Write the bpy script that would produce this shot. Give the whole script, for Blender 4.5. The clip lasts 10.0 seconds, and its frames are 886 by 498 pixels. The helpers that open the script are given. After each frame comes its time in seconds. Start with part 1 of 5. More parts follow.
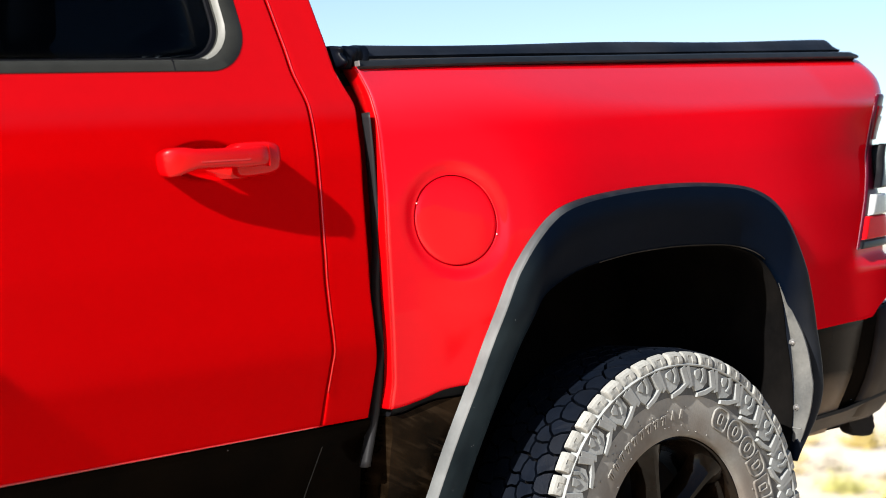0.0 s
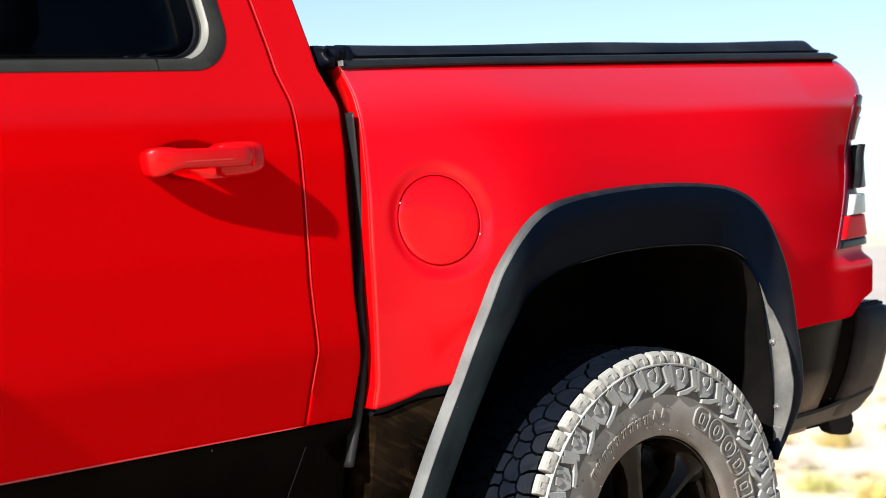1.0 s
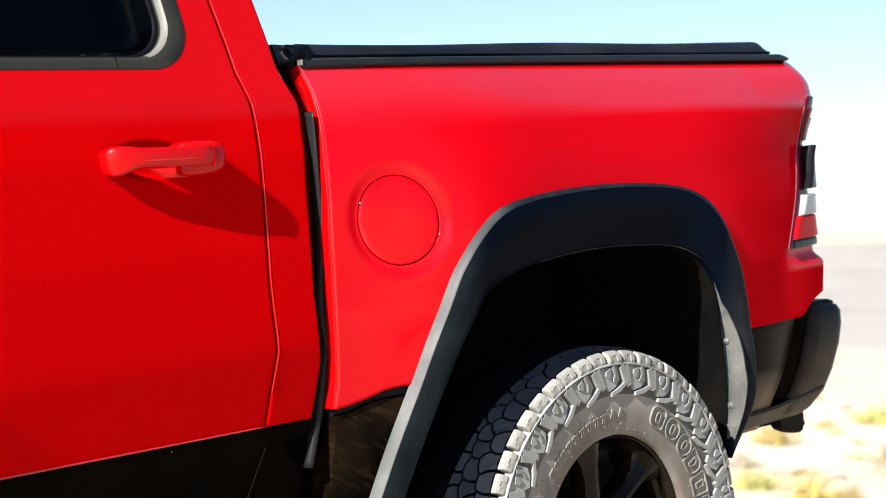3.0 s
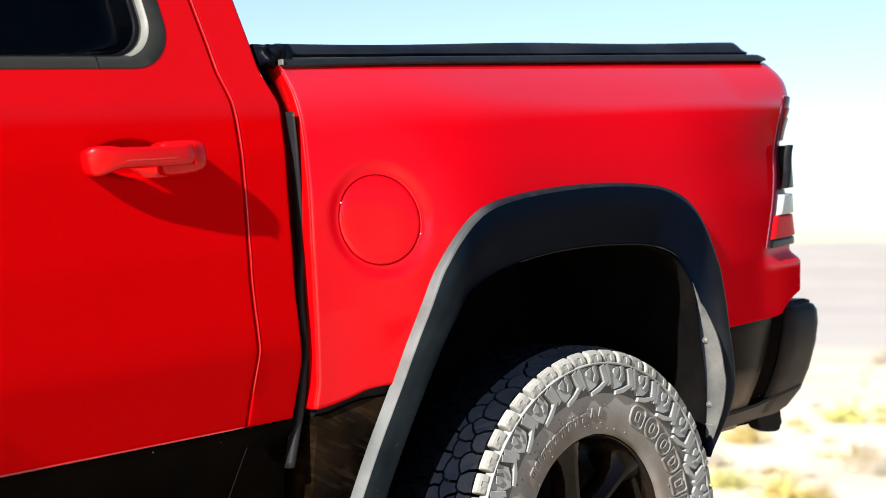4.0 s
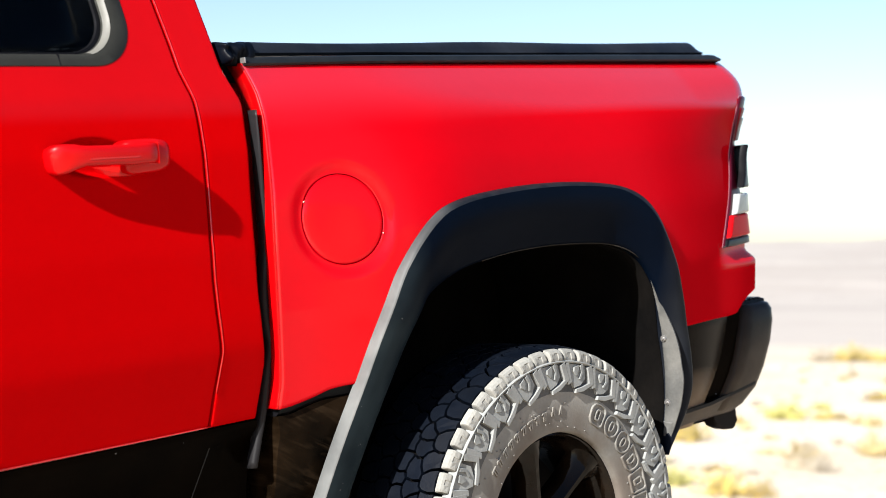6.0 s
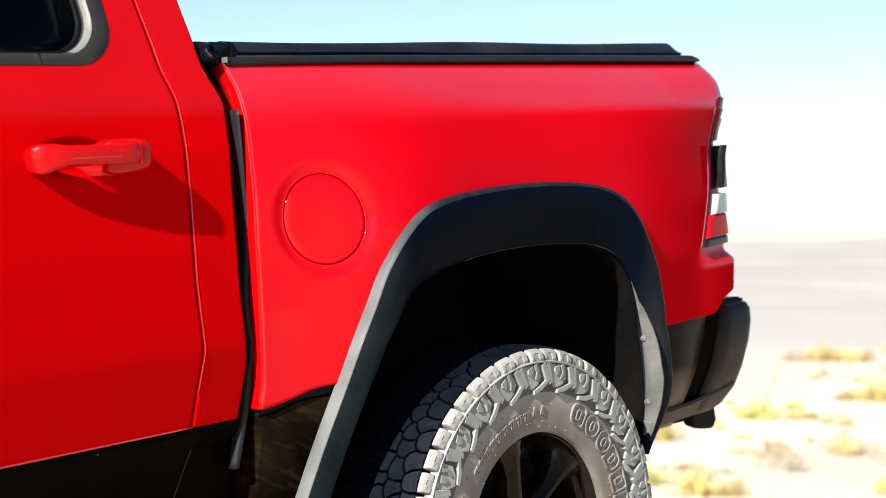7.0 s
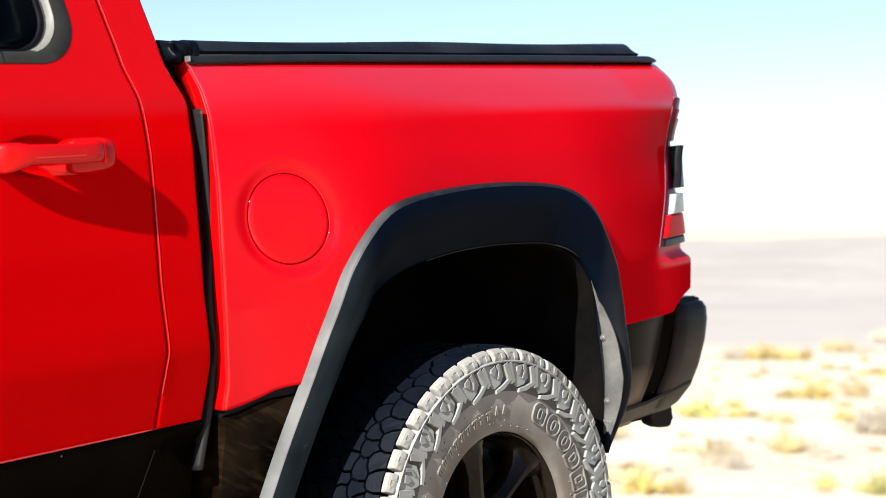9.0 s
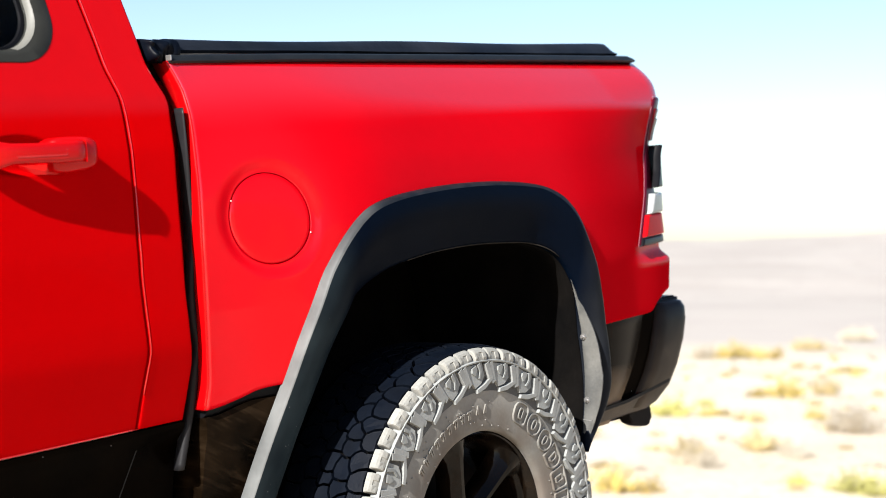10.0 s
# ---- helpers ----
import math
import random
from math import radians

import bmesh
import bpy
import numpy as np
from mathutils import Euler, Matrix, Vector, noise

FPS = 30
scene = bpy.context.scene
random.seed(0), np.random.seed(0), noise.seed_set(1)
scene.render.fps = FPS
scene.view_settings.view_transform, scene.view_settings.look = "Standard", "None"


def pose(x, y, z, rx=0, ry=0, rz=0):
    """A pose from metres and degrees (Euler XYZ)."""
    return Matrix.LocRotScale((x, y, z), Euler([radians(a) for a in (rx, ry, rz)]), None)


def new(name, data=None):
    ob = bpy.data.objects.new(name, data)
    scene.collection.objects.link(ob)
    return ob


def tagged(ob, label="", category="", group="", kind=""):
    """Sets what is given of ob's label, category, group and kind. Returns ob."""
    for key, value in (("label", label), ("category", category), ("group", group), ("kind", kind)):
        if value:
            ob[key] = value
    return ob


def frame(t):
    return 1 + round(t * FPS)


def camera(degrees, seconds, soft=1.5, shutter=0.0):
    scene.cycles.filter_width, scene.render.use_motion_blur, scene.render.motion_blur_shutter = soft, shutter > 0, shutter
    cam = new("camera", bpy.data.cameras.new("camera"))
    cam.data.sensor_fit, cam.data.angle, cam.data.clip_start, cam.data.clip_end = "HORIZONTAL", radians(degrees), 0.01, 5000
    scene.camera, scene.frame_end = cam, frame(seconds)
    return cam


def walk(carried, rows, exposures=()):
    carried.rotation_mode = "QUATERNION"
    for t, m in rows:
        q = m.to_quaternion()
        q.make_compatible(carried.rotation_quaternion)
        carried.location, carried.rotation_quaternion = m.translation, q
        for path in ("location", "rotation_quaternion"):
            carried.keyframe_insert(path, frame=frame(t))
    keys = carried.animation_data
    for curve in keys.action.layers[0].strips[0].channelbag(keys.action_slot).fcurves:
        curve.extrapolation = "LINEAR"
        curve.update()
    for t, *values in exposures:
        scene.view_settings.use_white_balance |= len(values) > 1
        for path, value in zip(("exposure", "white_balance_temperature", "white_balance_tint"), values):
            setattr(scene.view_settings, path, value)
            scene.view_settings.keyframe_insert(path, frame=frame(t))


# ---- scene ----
LENS = 32.14
cam = camera(LENS, 10.0, 0.6)
# seconds, x, y, z, then Euler degrees
PATH = [
    (0, -2.6648, -2.4260, 1.1487, 89.876, -0.024, -38.897),
    (0.5, -2.6735, -2.4210, 1.1484, 89.870, -0.028, -39.341),
    (1, -2.6822, -2.4151, 1.1486, 89.871, -0.022, -39.869),
    (1.5, -2.6900, -2.4070, 1.1485, 89.868, -0.014, -40.433),
    (2, -2.6983, -2.3981, 1.1483, 89.871, -0.034, -41.024),
    (2.5, -2.7073, -2.3899, 1.1488, 89.864, -0.040, -41.618),
    (4, -2.7332, -2.3682, 1.1499, 89.838, -0.007, -43.272),
    (4.5, -2.7412, -2.3591, 1.1495, 89.837, -0.009, -43.833),
    (5, -2.7492, -2.3505, 1.1498, 89.830, -0.000, -44.378),
    (5.5, -2.7583, -2.3426, 1.1508, 89.807, 0.005, -44.933),
    (7, -2.7803, -2.3184, 1.1508, 89.791, 0.013, -46.510),
    (7.5, -2.7895, -2.3095, 1.1504, 89.795, 0.030, -47.055),
    (8, -2.7983, -2.3003, 1.1506, 89.790, 0.042, -47.603),
    (8.5, -2.8062, -2.2910, 1.1505, 89.791, 0.039, -48.159),
    (9, -2.8135, -2.2821, 1.1512, 89.776, 0.041, -48.698),
    (9.5, -2.8211, -2.2735, 1.1515, 89.767, 0.060, -49.234),
    (10, -2.8277, -2.2643, 1.1511, 89.760, 0.064, -49.768),
]
walk(cam, [(t, pose(*row)) for t, *row in PATH], exposures=[(0.0, 1.4, 6380, 10), (10.0, 1.4, 6380, 10)])
cam.data.dof.use_dof = True
cam.data.dof.focus_distance = 3.5
cam.data.dof.aperture_fstop = 3.2

# ---- light ----
SUN_WAY = Vector((0.821, 0.143, -0.5417)).normalized()  # the way the sunlight goes
SUN_ELEV = math.asin(-SUN_WAY.z)
world = bpy.data.worlds.new("desert_sky")
scene.world = world
world.use_nodes = True
wn = world.node_tree
sky = wn.nodes.new("ShaderNodeTexSky")
sky.sky_type = 'NISHITA'
sky.sun_disc = False
sky.sun_elevation = SUN_ELEV
sky.sun_rotation = math.atan2(-SUN_WAY.x, -SUN_WAY.y)
sky.altitude = 900
sky.air_density = 1.0
sky.dust_density = 1.2
sky.ozone_density = 1.0
wn.nodes["Background"].inputs["Strength"].default_value = 0.070
wn.links.new(sky.outputs[0], wn.nodes["Background"].inputs["Color"])
sun_data = bpy.data.lights.new("sun", 'SUN')
sun_data.energy, sun_data.angle, sun_data.color = 5.0, radians(0.53), (1.0, 0.955, 0.89)
sun = new("sun", sun_data)
sun.rotation_mode = "QUATERNION"
sun.rotation_quaternion = SUN_WAY.to_track_quat("-Z", "Y")
sun.location = (-20, -8, 12)


# ---- materials ----
def material(name, color, rough=0.5, metal=0.0, coat=0.0, vary=0.0, vary_scale=6.0, bump=0.0, bump_scale=200.0, dirt=None,
             dirt_amount=0.0, dirt_scale=9.0, rough_vary=0.0, ior=1.5, object_random=0.0, spec=0.5):
    """A procedural material: base colour with broad and fine variation, optional dust, bump and varying gloss."""
    m = bpy.data.materials.new(name)
    m.use_nodes = True
    nt = m.node_tree
    b = nt.nodes["Principled BSDF"]
    b.inputs["Roughness"].default_value = rough
    b.inputs["Metallic"].default_value = metal
    b.inputs["Coat Weight"].default_value = coat
    b.inputs["Coat Roughness"].default_value = 0.03
    b.inputs["IOR"].default_value = ior
    b.inputs["Specular IOR Level"].default_value = spec
    tc = nt.nodes.new("ShaderNodeTexCoord")

    def noise_tex(scale, detail=4.0):
        n = nt.nodes.new("ShaderNodeTexNoise")
        n.inputs["Scale"].default_value = scale
        n.inputs["Detail"].default_value = detail
        nt.links.new(tc.outputs["Object"], n.inputs["Vector"])
        return n

    out = nt.nodes.new("ShaderNodeRGB")
    out.outputs[0].default_value = (*color, 1)
    col = out.outputs[0]
    if vary:
        for scale, amount in ((vary_scale, vary), (vary_scale * 14, vary * 0.6)):
            mix = nt.nodes.new("ShaderNodeMix")
            mix.data_type, mix.blend_type = 'RGBA', 'MULTIPLY'
            ramp = nt.nodes.new("ShaderNodeMapRange")
            ramp.inputs["From Min"].default_value, ramp.inputs["From Max"].default_value = 0.3, 0.7
            ramp.inputs["To Min"].default_value, ramp.inputs["To Max"].default_value = 1 - amount, 1 + amount
            nt.links.new(noise_tex(scale).outputs["Fac"], ramp.inputs["Value"])
            mix.inputs["Factor"].default_value = 1.0
            nt.links.new(col, mix.inputs["A"])
            nt.links.new(ramp.outputs[0], mix.inputs["B"])
            col = mix.outputs["Result"]
    if object_random:
        info = nt.nodes.new("ShaderNodeObjectInfo")
        ramp = nt.nodes.new("ShaderNodeMapRange")
        ramp.inputs["To Min"].default_value, ramp.inputs["To Max"].default_value = 1 - object_random, 1 + object_random
        nt.links.new(info.outputs["Random"], ramp.inputs["Value"])
        mix = nt.nodes.new("ShaderNodeMix")
        mix.data_type, mix.blend_type = 'RGBA', 'MULTIPLY'
        mix.inputs["Factor"].default_value = 1.0
        nt.links.new(col, mix.inputs["A"])
        nt.links.new(ramp.outputs[0], mix.inputs["B"])
        col = mix.outputs["Result"]
    if dirt:
        mix = nt.nodes.new("ShaderNodeMix")
        mix.data_type = 'RGBA'
        ramp = nt.nodes.new("ShaderNodeMapRange")
        ramp.inputs["From Min"].default_value, ramp.inputs["From Max"].default_value = 0.35, 0.75
        ramp.inputs["To Max"].default_value = dirt_amount
        nt.links.new(noise_tex(dirt_scale, 8.0).outputs["Fac"], ramp.inputs["Value"])
        nt.links.new(ramp.outputs[0], mix.inputs["Factor"])
        nt.links.new(col, mix.inputs["A"])
        mix.inputs["B"].default_value = (*dirt, 1)
        col = mix.outputs["Result"]
    nt.links.new(col, b.inputs["Base Color"])
    if rough_vary:
        ramp = nt.nodes.new("ShaderNodeMapRange")
        ramp.inputs["From Min"].default_value, ramp.inputs["From Max"].default_value = 0.3, 0.7
        ramp.inputs["To Min"].default_value, ramp.inputs["To Max"].default_value = rough - rough_vary, rough + rough_vary
        nt.links.new(noise_tex(vary_scale * 3).outputs["Fac"], ramp.inputs["Value"])
        nt.links.new(ramp.outputs[0], b.inputs["Roughness"])
    if bump:
        bp = nt.nodes.new("ShaderNodeBump")
        bp.inputs["Strength"].default_value = bump
        bp.inputs["Distance"].default_value = 0.002
        nt.links.new(noise_tex(bump_scale, 3.0).outputs["Fac"], bp.inputs["Height"])
        nt.links.new(bp.outputs[0], b.inputs["Normal"])
    return m


RED = material("red_paint", (0.385, 0.0006, 0.0042), 0.34, vary=0.03, vary_scale=2.5, spec=0.0)
def glancing_coat(m, knots, low, high, sky_gloss, patches=(), fade=None):
    """A clear coat: knots of (facing, weight) on the sides, glossier above the shoulder line to place the sky's
    reflection.
    """
    nt = m.node_tree
    lw = nt.nodes.new("ShaderNodeLayerWeight")
    curve = nt.nodes.new("ShaderNodeFloatCurve")
    c = curve.mapping.curves[0]
    c.points[0].location, c.points[-1].location = knots[0], knots[-1]
    for k in knots[1:-1]:
        c.points.new(*k)
    curve.mapping.update()
    nt.links.new(lw.outputs["Facing"], curve.inputs["Value"])
    tc = nt.nodes.new("ShaderNodeTexCoord")
    sep = nt.nodes.new("ShaderNodeSeparateXYZ")
    nt.links.new(tc.outputs["Object"], sep.inputs[0])
    shoulder = nt.nodes.new("ShaderNodeMapRange")
    shoulder.interpolation_type = 'SMOOTHSTEP'
    shoulder.inputs["From Min"].default_value, shoulder.inputs["From Max"].default_value = low, high
    shoulder.inputs["To Max"].default_value = sky_gloss
    nt.links.new(sep.outputs["Z"], shoulder.inputs["Value"])
    if fade:                                             # the line softens towards the cab: lower and upper ends there
        for name, at_cab, at_tail in (("From Min", fade[2], low), ("From Max", fade[3], high)):
            run = nt.nodes.new("ShaderNodeMapRange")
            run.interpolation_type = 'SMOOTHSTEP'
            run.inputs["From Min"].default_value, run.inputs["From Max"].default_value = fade[0], fade[1]
            run.inputs["To Min"].default_value, run.inputs["To Max"].default_value = at_cab, at_tail
            nt.links.new(sep.outputs["X"], run.inputs["Value"])
            nt.links.new(run.outputs[0], shoulder.inputs[name])
    total = nt.nodes.new("ShaderNodeMath")
    total.operation = 'ADD'
    total.use_clamp = True
    nt.links.new(curve.outputs[0], total.inputs[0])
    nt.links.new(shoulder.outputs[0], total.inputs[1])
    last = total.outputs[0]
    for (x0, x1), (z0, z1), weight in patches:           # gloss weights placed where reflections show: ranges in x and z over which each one comes in
        gain = None
        for axis, (e0, e1) in (("X", (x0, x1)), ("Z", (z0, z1))):
            step = nt.nodes.new("ShaderNodeMapRange")
            step.interpolation_type = 'SMOOTHSTEP'
            step.inputs["From Min"].default_value, step.inputs["From Max"].default_value = e0, e1
            nt.links.new(sep.outputs[axis], step.inputs["Value"])
            if gain is None:
                gain = step.outputs[0]
            else:
                both = nt.nodes.new("ShaderNodeMath")
                both.operation = 'MULTIPLY'
                nt.links.new(gain, both.inputs[0])
                nt.links.new(step.outputs[0], both.inputs[1])
                gain = both.outputs[0]
        add = nt.nodes.new("ShaderNodeMath")
        add.operation, add.use_clamp = 'MULTIPLY_ADD', True
        nt.links.new(gain, add.inputs[0])
        add.inputs[1].default_value = weight
        nt.links.new(last, add.inputs[2])
        last = add.outputs[0]
    nt.links.new(last, nt.nodes["Principled BSDF"].inputs["Coat Weight"])


PANEL = [(.24, .018), (.32, .034), (.42, .026), (.48, .010), (.58, .004), (.68, .003), (1, .003)]
RED_DOOR = material("red_door_paint", (0.385, 0.0002, 0.0008), 0.34, vary=0.03, vary_scale=2.5, spec=0.0)
glancing_coat(RED, [(0, .45), (.03, .24), (.07, .09), (.11, .09), (.17, .03)] + PANEL, .990, 1.026, 1.0, [((.45, 1.0), (.70, .86), .032), ((.76, .82), (.552, .566), .24), ((.76, .82), (.622, .640), -.24)], (-.62, .30, .975, 1.12))
RED.node_tree.nodes["Principled BSDF"].inputs["Coat IOR"].default_value = 2.3
glancing_coat(RED_DOOR, [(0, .06), (.05, .05), (.10, .02), (.22, .02)] + PANEL[1:], 1.01, 1.05, .5)
HANDLE_RED = material("red_handle_paint", (0.37, 0.0006, 0.0015), 0.28, coat=0.30, vary=0.03, vary_scale=4, spec=0.08)
HEM_RED = material("red_hem_paint", (0.42, 0.004, 0.005), 0.22, coat=1.0, vary=0.03, vary_scale=4, spec=0.5)
BLACK_PLASTIC = material("black_plastic", (0.006, 0.0075, 0.009), 0.42, spec=0.22, vary=0.10, vary_scale=8, bump=0.12, bump_scale=900,
                         dirt=(0.30, 0.27, 0.23), dirt_amount=0.015, dirt_scale=40)
FLARE_PLASTIC = material("textured_black_plastic", (0.0008, 0.0024, 0.0066), 0.42, spec=0.022, vary=0.1, vary_scale=7, bump=0.15, bump_scale=1100,
                         dirt=(0.34, 0.31, 0.27), dirt_amount=0.0008, dirt_scale=60, rough_vary=0.03)
RIM_PLASTIC = material("rubbed_black_plastic", (0.005, 0.007, 0.011), 0.50, spec=0.12, vary=0.12, vary_scale=9, bump=0.12, bump_scale=1100,
                       dirt=(0.30, 0.29, 0.26), dirt_amount=0.03, dirt_scale=40)
# brown blotches in these two stand for ground mirrored in the gloss
GLOSS_BLACK = material("gloss_black_plastic", (0.0012, 0.0008, 0.0005), 0.16, spec=0.007, vary=0.3, vary_scale=5, bump=0.4, bump_scale=16,
                       dirt=(0.016, 0.009, 0.004), dirt_amount=0.12, dirt_scale=6)
LOWER_BLACK = material("muddy_black_plastic", (0.0012, 0.0008, 0.0005), 0.16, spec=0.03, vary=0.4, vary_scale=7, bump=0.6, bump_scale=18,
                       dirt=(0.040, 0.023, 0.011), dirt_amount=0.20, dirt_scale=9)
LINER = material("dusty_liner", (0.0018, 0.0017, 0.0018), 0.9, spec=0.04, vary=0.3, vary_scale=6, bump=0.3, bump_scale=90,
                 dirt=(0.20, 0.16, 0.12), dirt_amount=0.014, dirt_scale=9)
STRIP = material("dusty_grey_plastic", (0.047, 0.048, 0.046), 0.7, vary=0.25, vary_scale=12, bump=0.3, bump_scale=80,
                 dirt=(0.28, 0.27, 0.24), dirt_amount=0.25, dirt_scale=16)
RIB = material("dusty_rib_rubber", (0.196, 0.206, 0.202), 0.8, spec=0.25, vary=0.18, vary_scale=14, bump=0.2, bump_scale=260,
               dirt=(0.25, 0.25, 0.24), dirt_amount=0.5, dirt_scale=18, object_random=0.08)
LUG = material("dusty_lug_rubber", (0.215, 0.215, 0.198), 0.8, spec=0.25, vary=0.18, vary_scale=14, bump=0.25, bump_scale=260,
               dirt=(0.30, 0.29, 0.26), dirt_amount=0.6, dirt_scale=18, object_random=0.08)
TYRE = material("dusty_rubber", (0.152, 0.152, 0.143), 0.78, spec=0.3, vary=0.16, vary_scale=9, bump=0.25, bump_scale=260,
                dirt=(0.265, 0.25, 0.22), dirt_amount=0.6, dirt_scale=7)
# the darker tone paints shade between the lugs, under thinner dust
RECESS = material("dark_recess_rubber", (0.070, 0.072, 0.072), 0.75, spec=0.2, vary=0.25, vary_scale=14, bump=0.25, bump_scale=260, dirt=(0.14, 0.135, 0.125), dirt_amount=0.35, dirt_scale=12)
# shade under the arch and its blue cast go into this colour
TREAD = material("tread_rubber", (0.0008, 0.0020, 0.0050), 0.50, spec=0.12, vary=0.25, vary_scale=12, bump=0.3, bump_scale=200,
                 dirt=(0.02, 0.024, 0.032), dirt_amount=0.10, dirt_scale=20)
# the brown mottling paints amber reflections of sand on the spokes
RIM = material("gloss_black_alloy", (0.0016, 0.0012, 0.0009), 0.09, spec=0.14, vary=0.2, vary_scale=10, bump=1.0, bump_scale=13, dirt=(0.045, 0.025, 0.012),
               dirt_amount=0.16, dirt_scale=18)
TRIM = material("satin_dark_trim", (0.021, 0.0215, 0.019), 0.45, spec=0.12, vary=0.12, vary_scale=20, bump=0.08, bump_scale=700)
SEAL = material("grey_black_seal", (0.010, 0.0098, 0.0108), 0.42, spec=0.14, vary=0.2, vary_scale=25, bump=0.1, bump_scale=300)
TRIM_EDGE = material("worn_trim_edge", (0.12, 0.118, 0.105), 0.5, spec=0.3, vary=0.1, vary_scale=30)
RUBBER = material("black_rubber_seal", (0.0045, 0.0045, 0.0055), 0.34, spec=0.09, vary=0.2, vary_scale=25)
VINYL = material("black_vinyl", (0.005, 0.0068, 0.0105), 0.33, spec=0.17, vary=0.2, vary_scale=14, bump=0.7, bump_scale=24,
                 dirt=(0.2, 0.2, 0.21), dirt_amount=0.04, dirt_scale=6)
STEEL = material("dusty_steel", (0.35, 0.34, 0.33), 0.4, metal=0.8, vary=0.15, vary_scale=60)
CHASSIS = material("chassis_black", (0.006, 0.005, 0.005), 0.7, spec=0.08, vary=0.3, vary_scale=8, dirt=(0.10, 0.08, 0.06), dirt_amount=0.06)
CLOTH = material("black_cover_cloth", (0.0012, 0.0021, 0.0046), 0.42, spec=0.07, vary=0.2, vary_scale=20)
INTERIOR = material("dark_interior", (0.006, 0.006, 0.007), 0.8, spec=0.1, vary=0.2, vary_scale=10)
LENS_RED = material("red_lens", (0.42, 0.003, 0.006), 0.3, spec=0.02, vary=0.06, vary_scale=40)
LENS_WINE = material("wine_lens", (0.11, 0.002, 0.006), 0.3, spec=0.04, vary=0.08, vary_scale=40)
LENS_WHITE = material("clear_lens", (0.27, 0.28, 0.28), 0.25, spec=0.2, vary=0.08, vary_scale=50)
LENS_DARK = material("smoked_lens", (0.05, 0.003, 0.010), 0.3, spec=0.06, vary=0.1, vary_scale=30)
SILVER = material("bright_edge", (0.24, 0.10, 0.12), 0.35, metal=0.1, vary=0.05, vary_scale=50)
EDGE_DUST = material("dusty_edge", (0.125, 0.125, 0.120), 0.6, spec=0.3, vary=0.12, vary_scale=18)
# brown dirt values of these two paint sand mirrored in the panels
QUARTER = material("dusty_black_quarter", (0.0022, 0.0017, 0.0012), 0.20, spec=0.03, vary=0.3, vary_scale=6, dirt=(0.11, 0.075, 0.045), dirt_amount=0.05, dirt_scale=10)
BUMPER = material("bumper_black", (0.0060, 0.006, 0.007), 0.36, spec=0.08, vary=0.25, vary_scale=7, bump=0.1, bump_scale=800, dirt=(0.08, 0.055, 0.035), dirt_amount=0.12, dirt_scale=7)
LIP = material("dusty_lip", (0.022, 0.019, 0.016), 0.7, vary=0.4, vary_scale=9, spec=0.1)
SPECK = material("dust_speck", (0.55, 0.50, 0.44), 0.8, vary=0.1, vary_scale=50)


def specks(m, scale, amount, color, before=9.0):
    """Scattered dust specks, a millimetre or two across, up to a place along x."""
    nt = m.node_tree
    b = nt.nodes["Principled BSDF"]
    tc = nt.nodes.new("ShaderNodeTexCoord")
    vor = nt.nodes.new("ShaderNodeTexVoronoi")
    vor.inputs["Scale"].default_value = scale
    nt.links.new(tc.outputs["Object"], vor.inputs["Vector"])
    dot = nt.nodes.new("ShaderNodeMath")
    dot.operation = 'LESS_THAN'
    dot.inputs[1].default_value = 0.10
    nt.links.new(vor.outputs["Distance"], dot.inputs[0])
    sep = nt.nodes.new("ShaderNodeSeparateColor")
    nt.links.new(vor.outputs["Color"], sep.inputs[0])
    pick = nt.nodes.new("ShaderNodeMath")
    pick.operation = 'LESS_THAN'
    pick.inputs[1].default_value = amount
    nt.links.new(sep.outputs[0], pick.inputs[0])
    both = nt.nodes.new("ShaderNodeMath")
    both.operation = 'MULTIPLY'
    nt.links.new(dot.outputs[0], both.inputs[0])
    nt.links.new(pick.outputs[0], both.inputs[1])
    axes = nt.nodes.new("ShaderNodeSeparateXYZ")
    nt.links.new(tc.outputs["Object"], axes.inputs[0])
    near = nt.nodes.new("ShaderNodeMath")
    near.operation = 'LESS_THAN'
    near.inputs[1].default_value = before
    nt.links.new(axes.outputs["X"], near.inputs[0])
    there = nt.nodes.new("ShaderNodeMath")
    there.operation = 'MULTIPLY'
    nt.links.new(both.outputs[0], there.inputs[0])
    nt.links.new(near.outputs[0], there.inputs[1])
    both = there
    mix = nt.nodes.new("ShaderNodeMix")
    mix.data_type = 'RGBA'
    nt.links.new(both.outputs[0], mix.inputs["Factor"])
    nt.links.new(b.inputs["Base Color"].links[0].from_socket, mix.inputs["A"])
    mix.inputs["B"].default_value = (*color, 1)
    nt.links.new(mix.outputs["Result"], b.inputs["Base Color"])


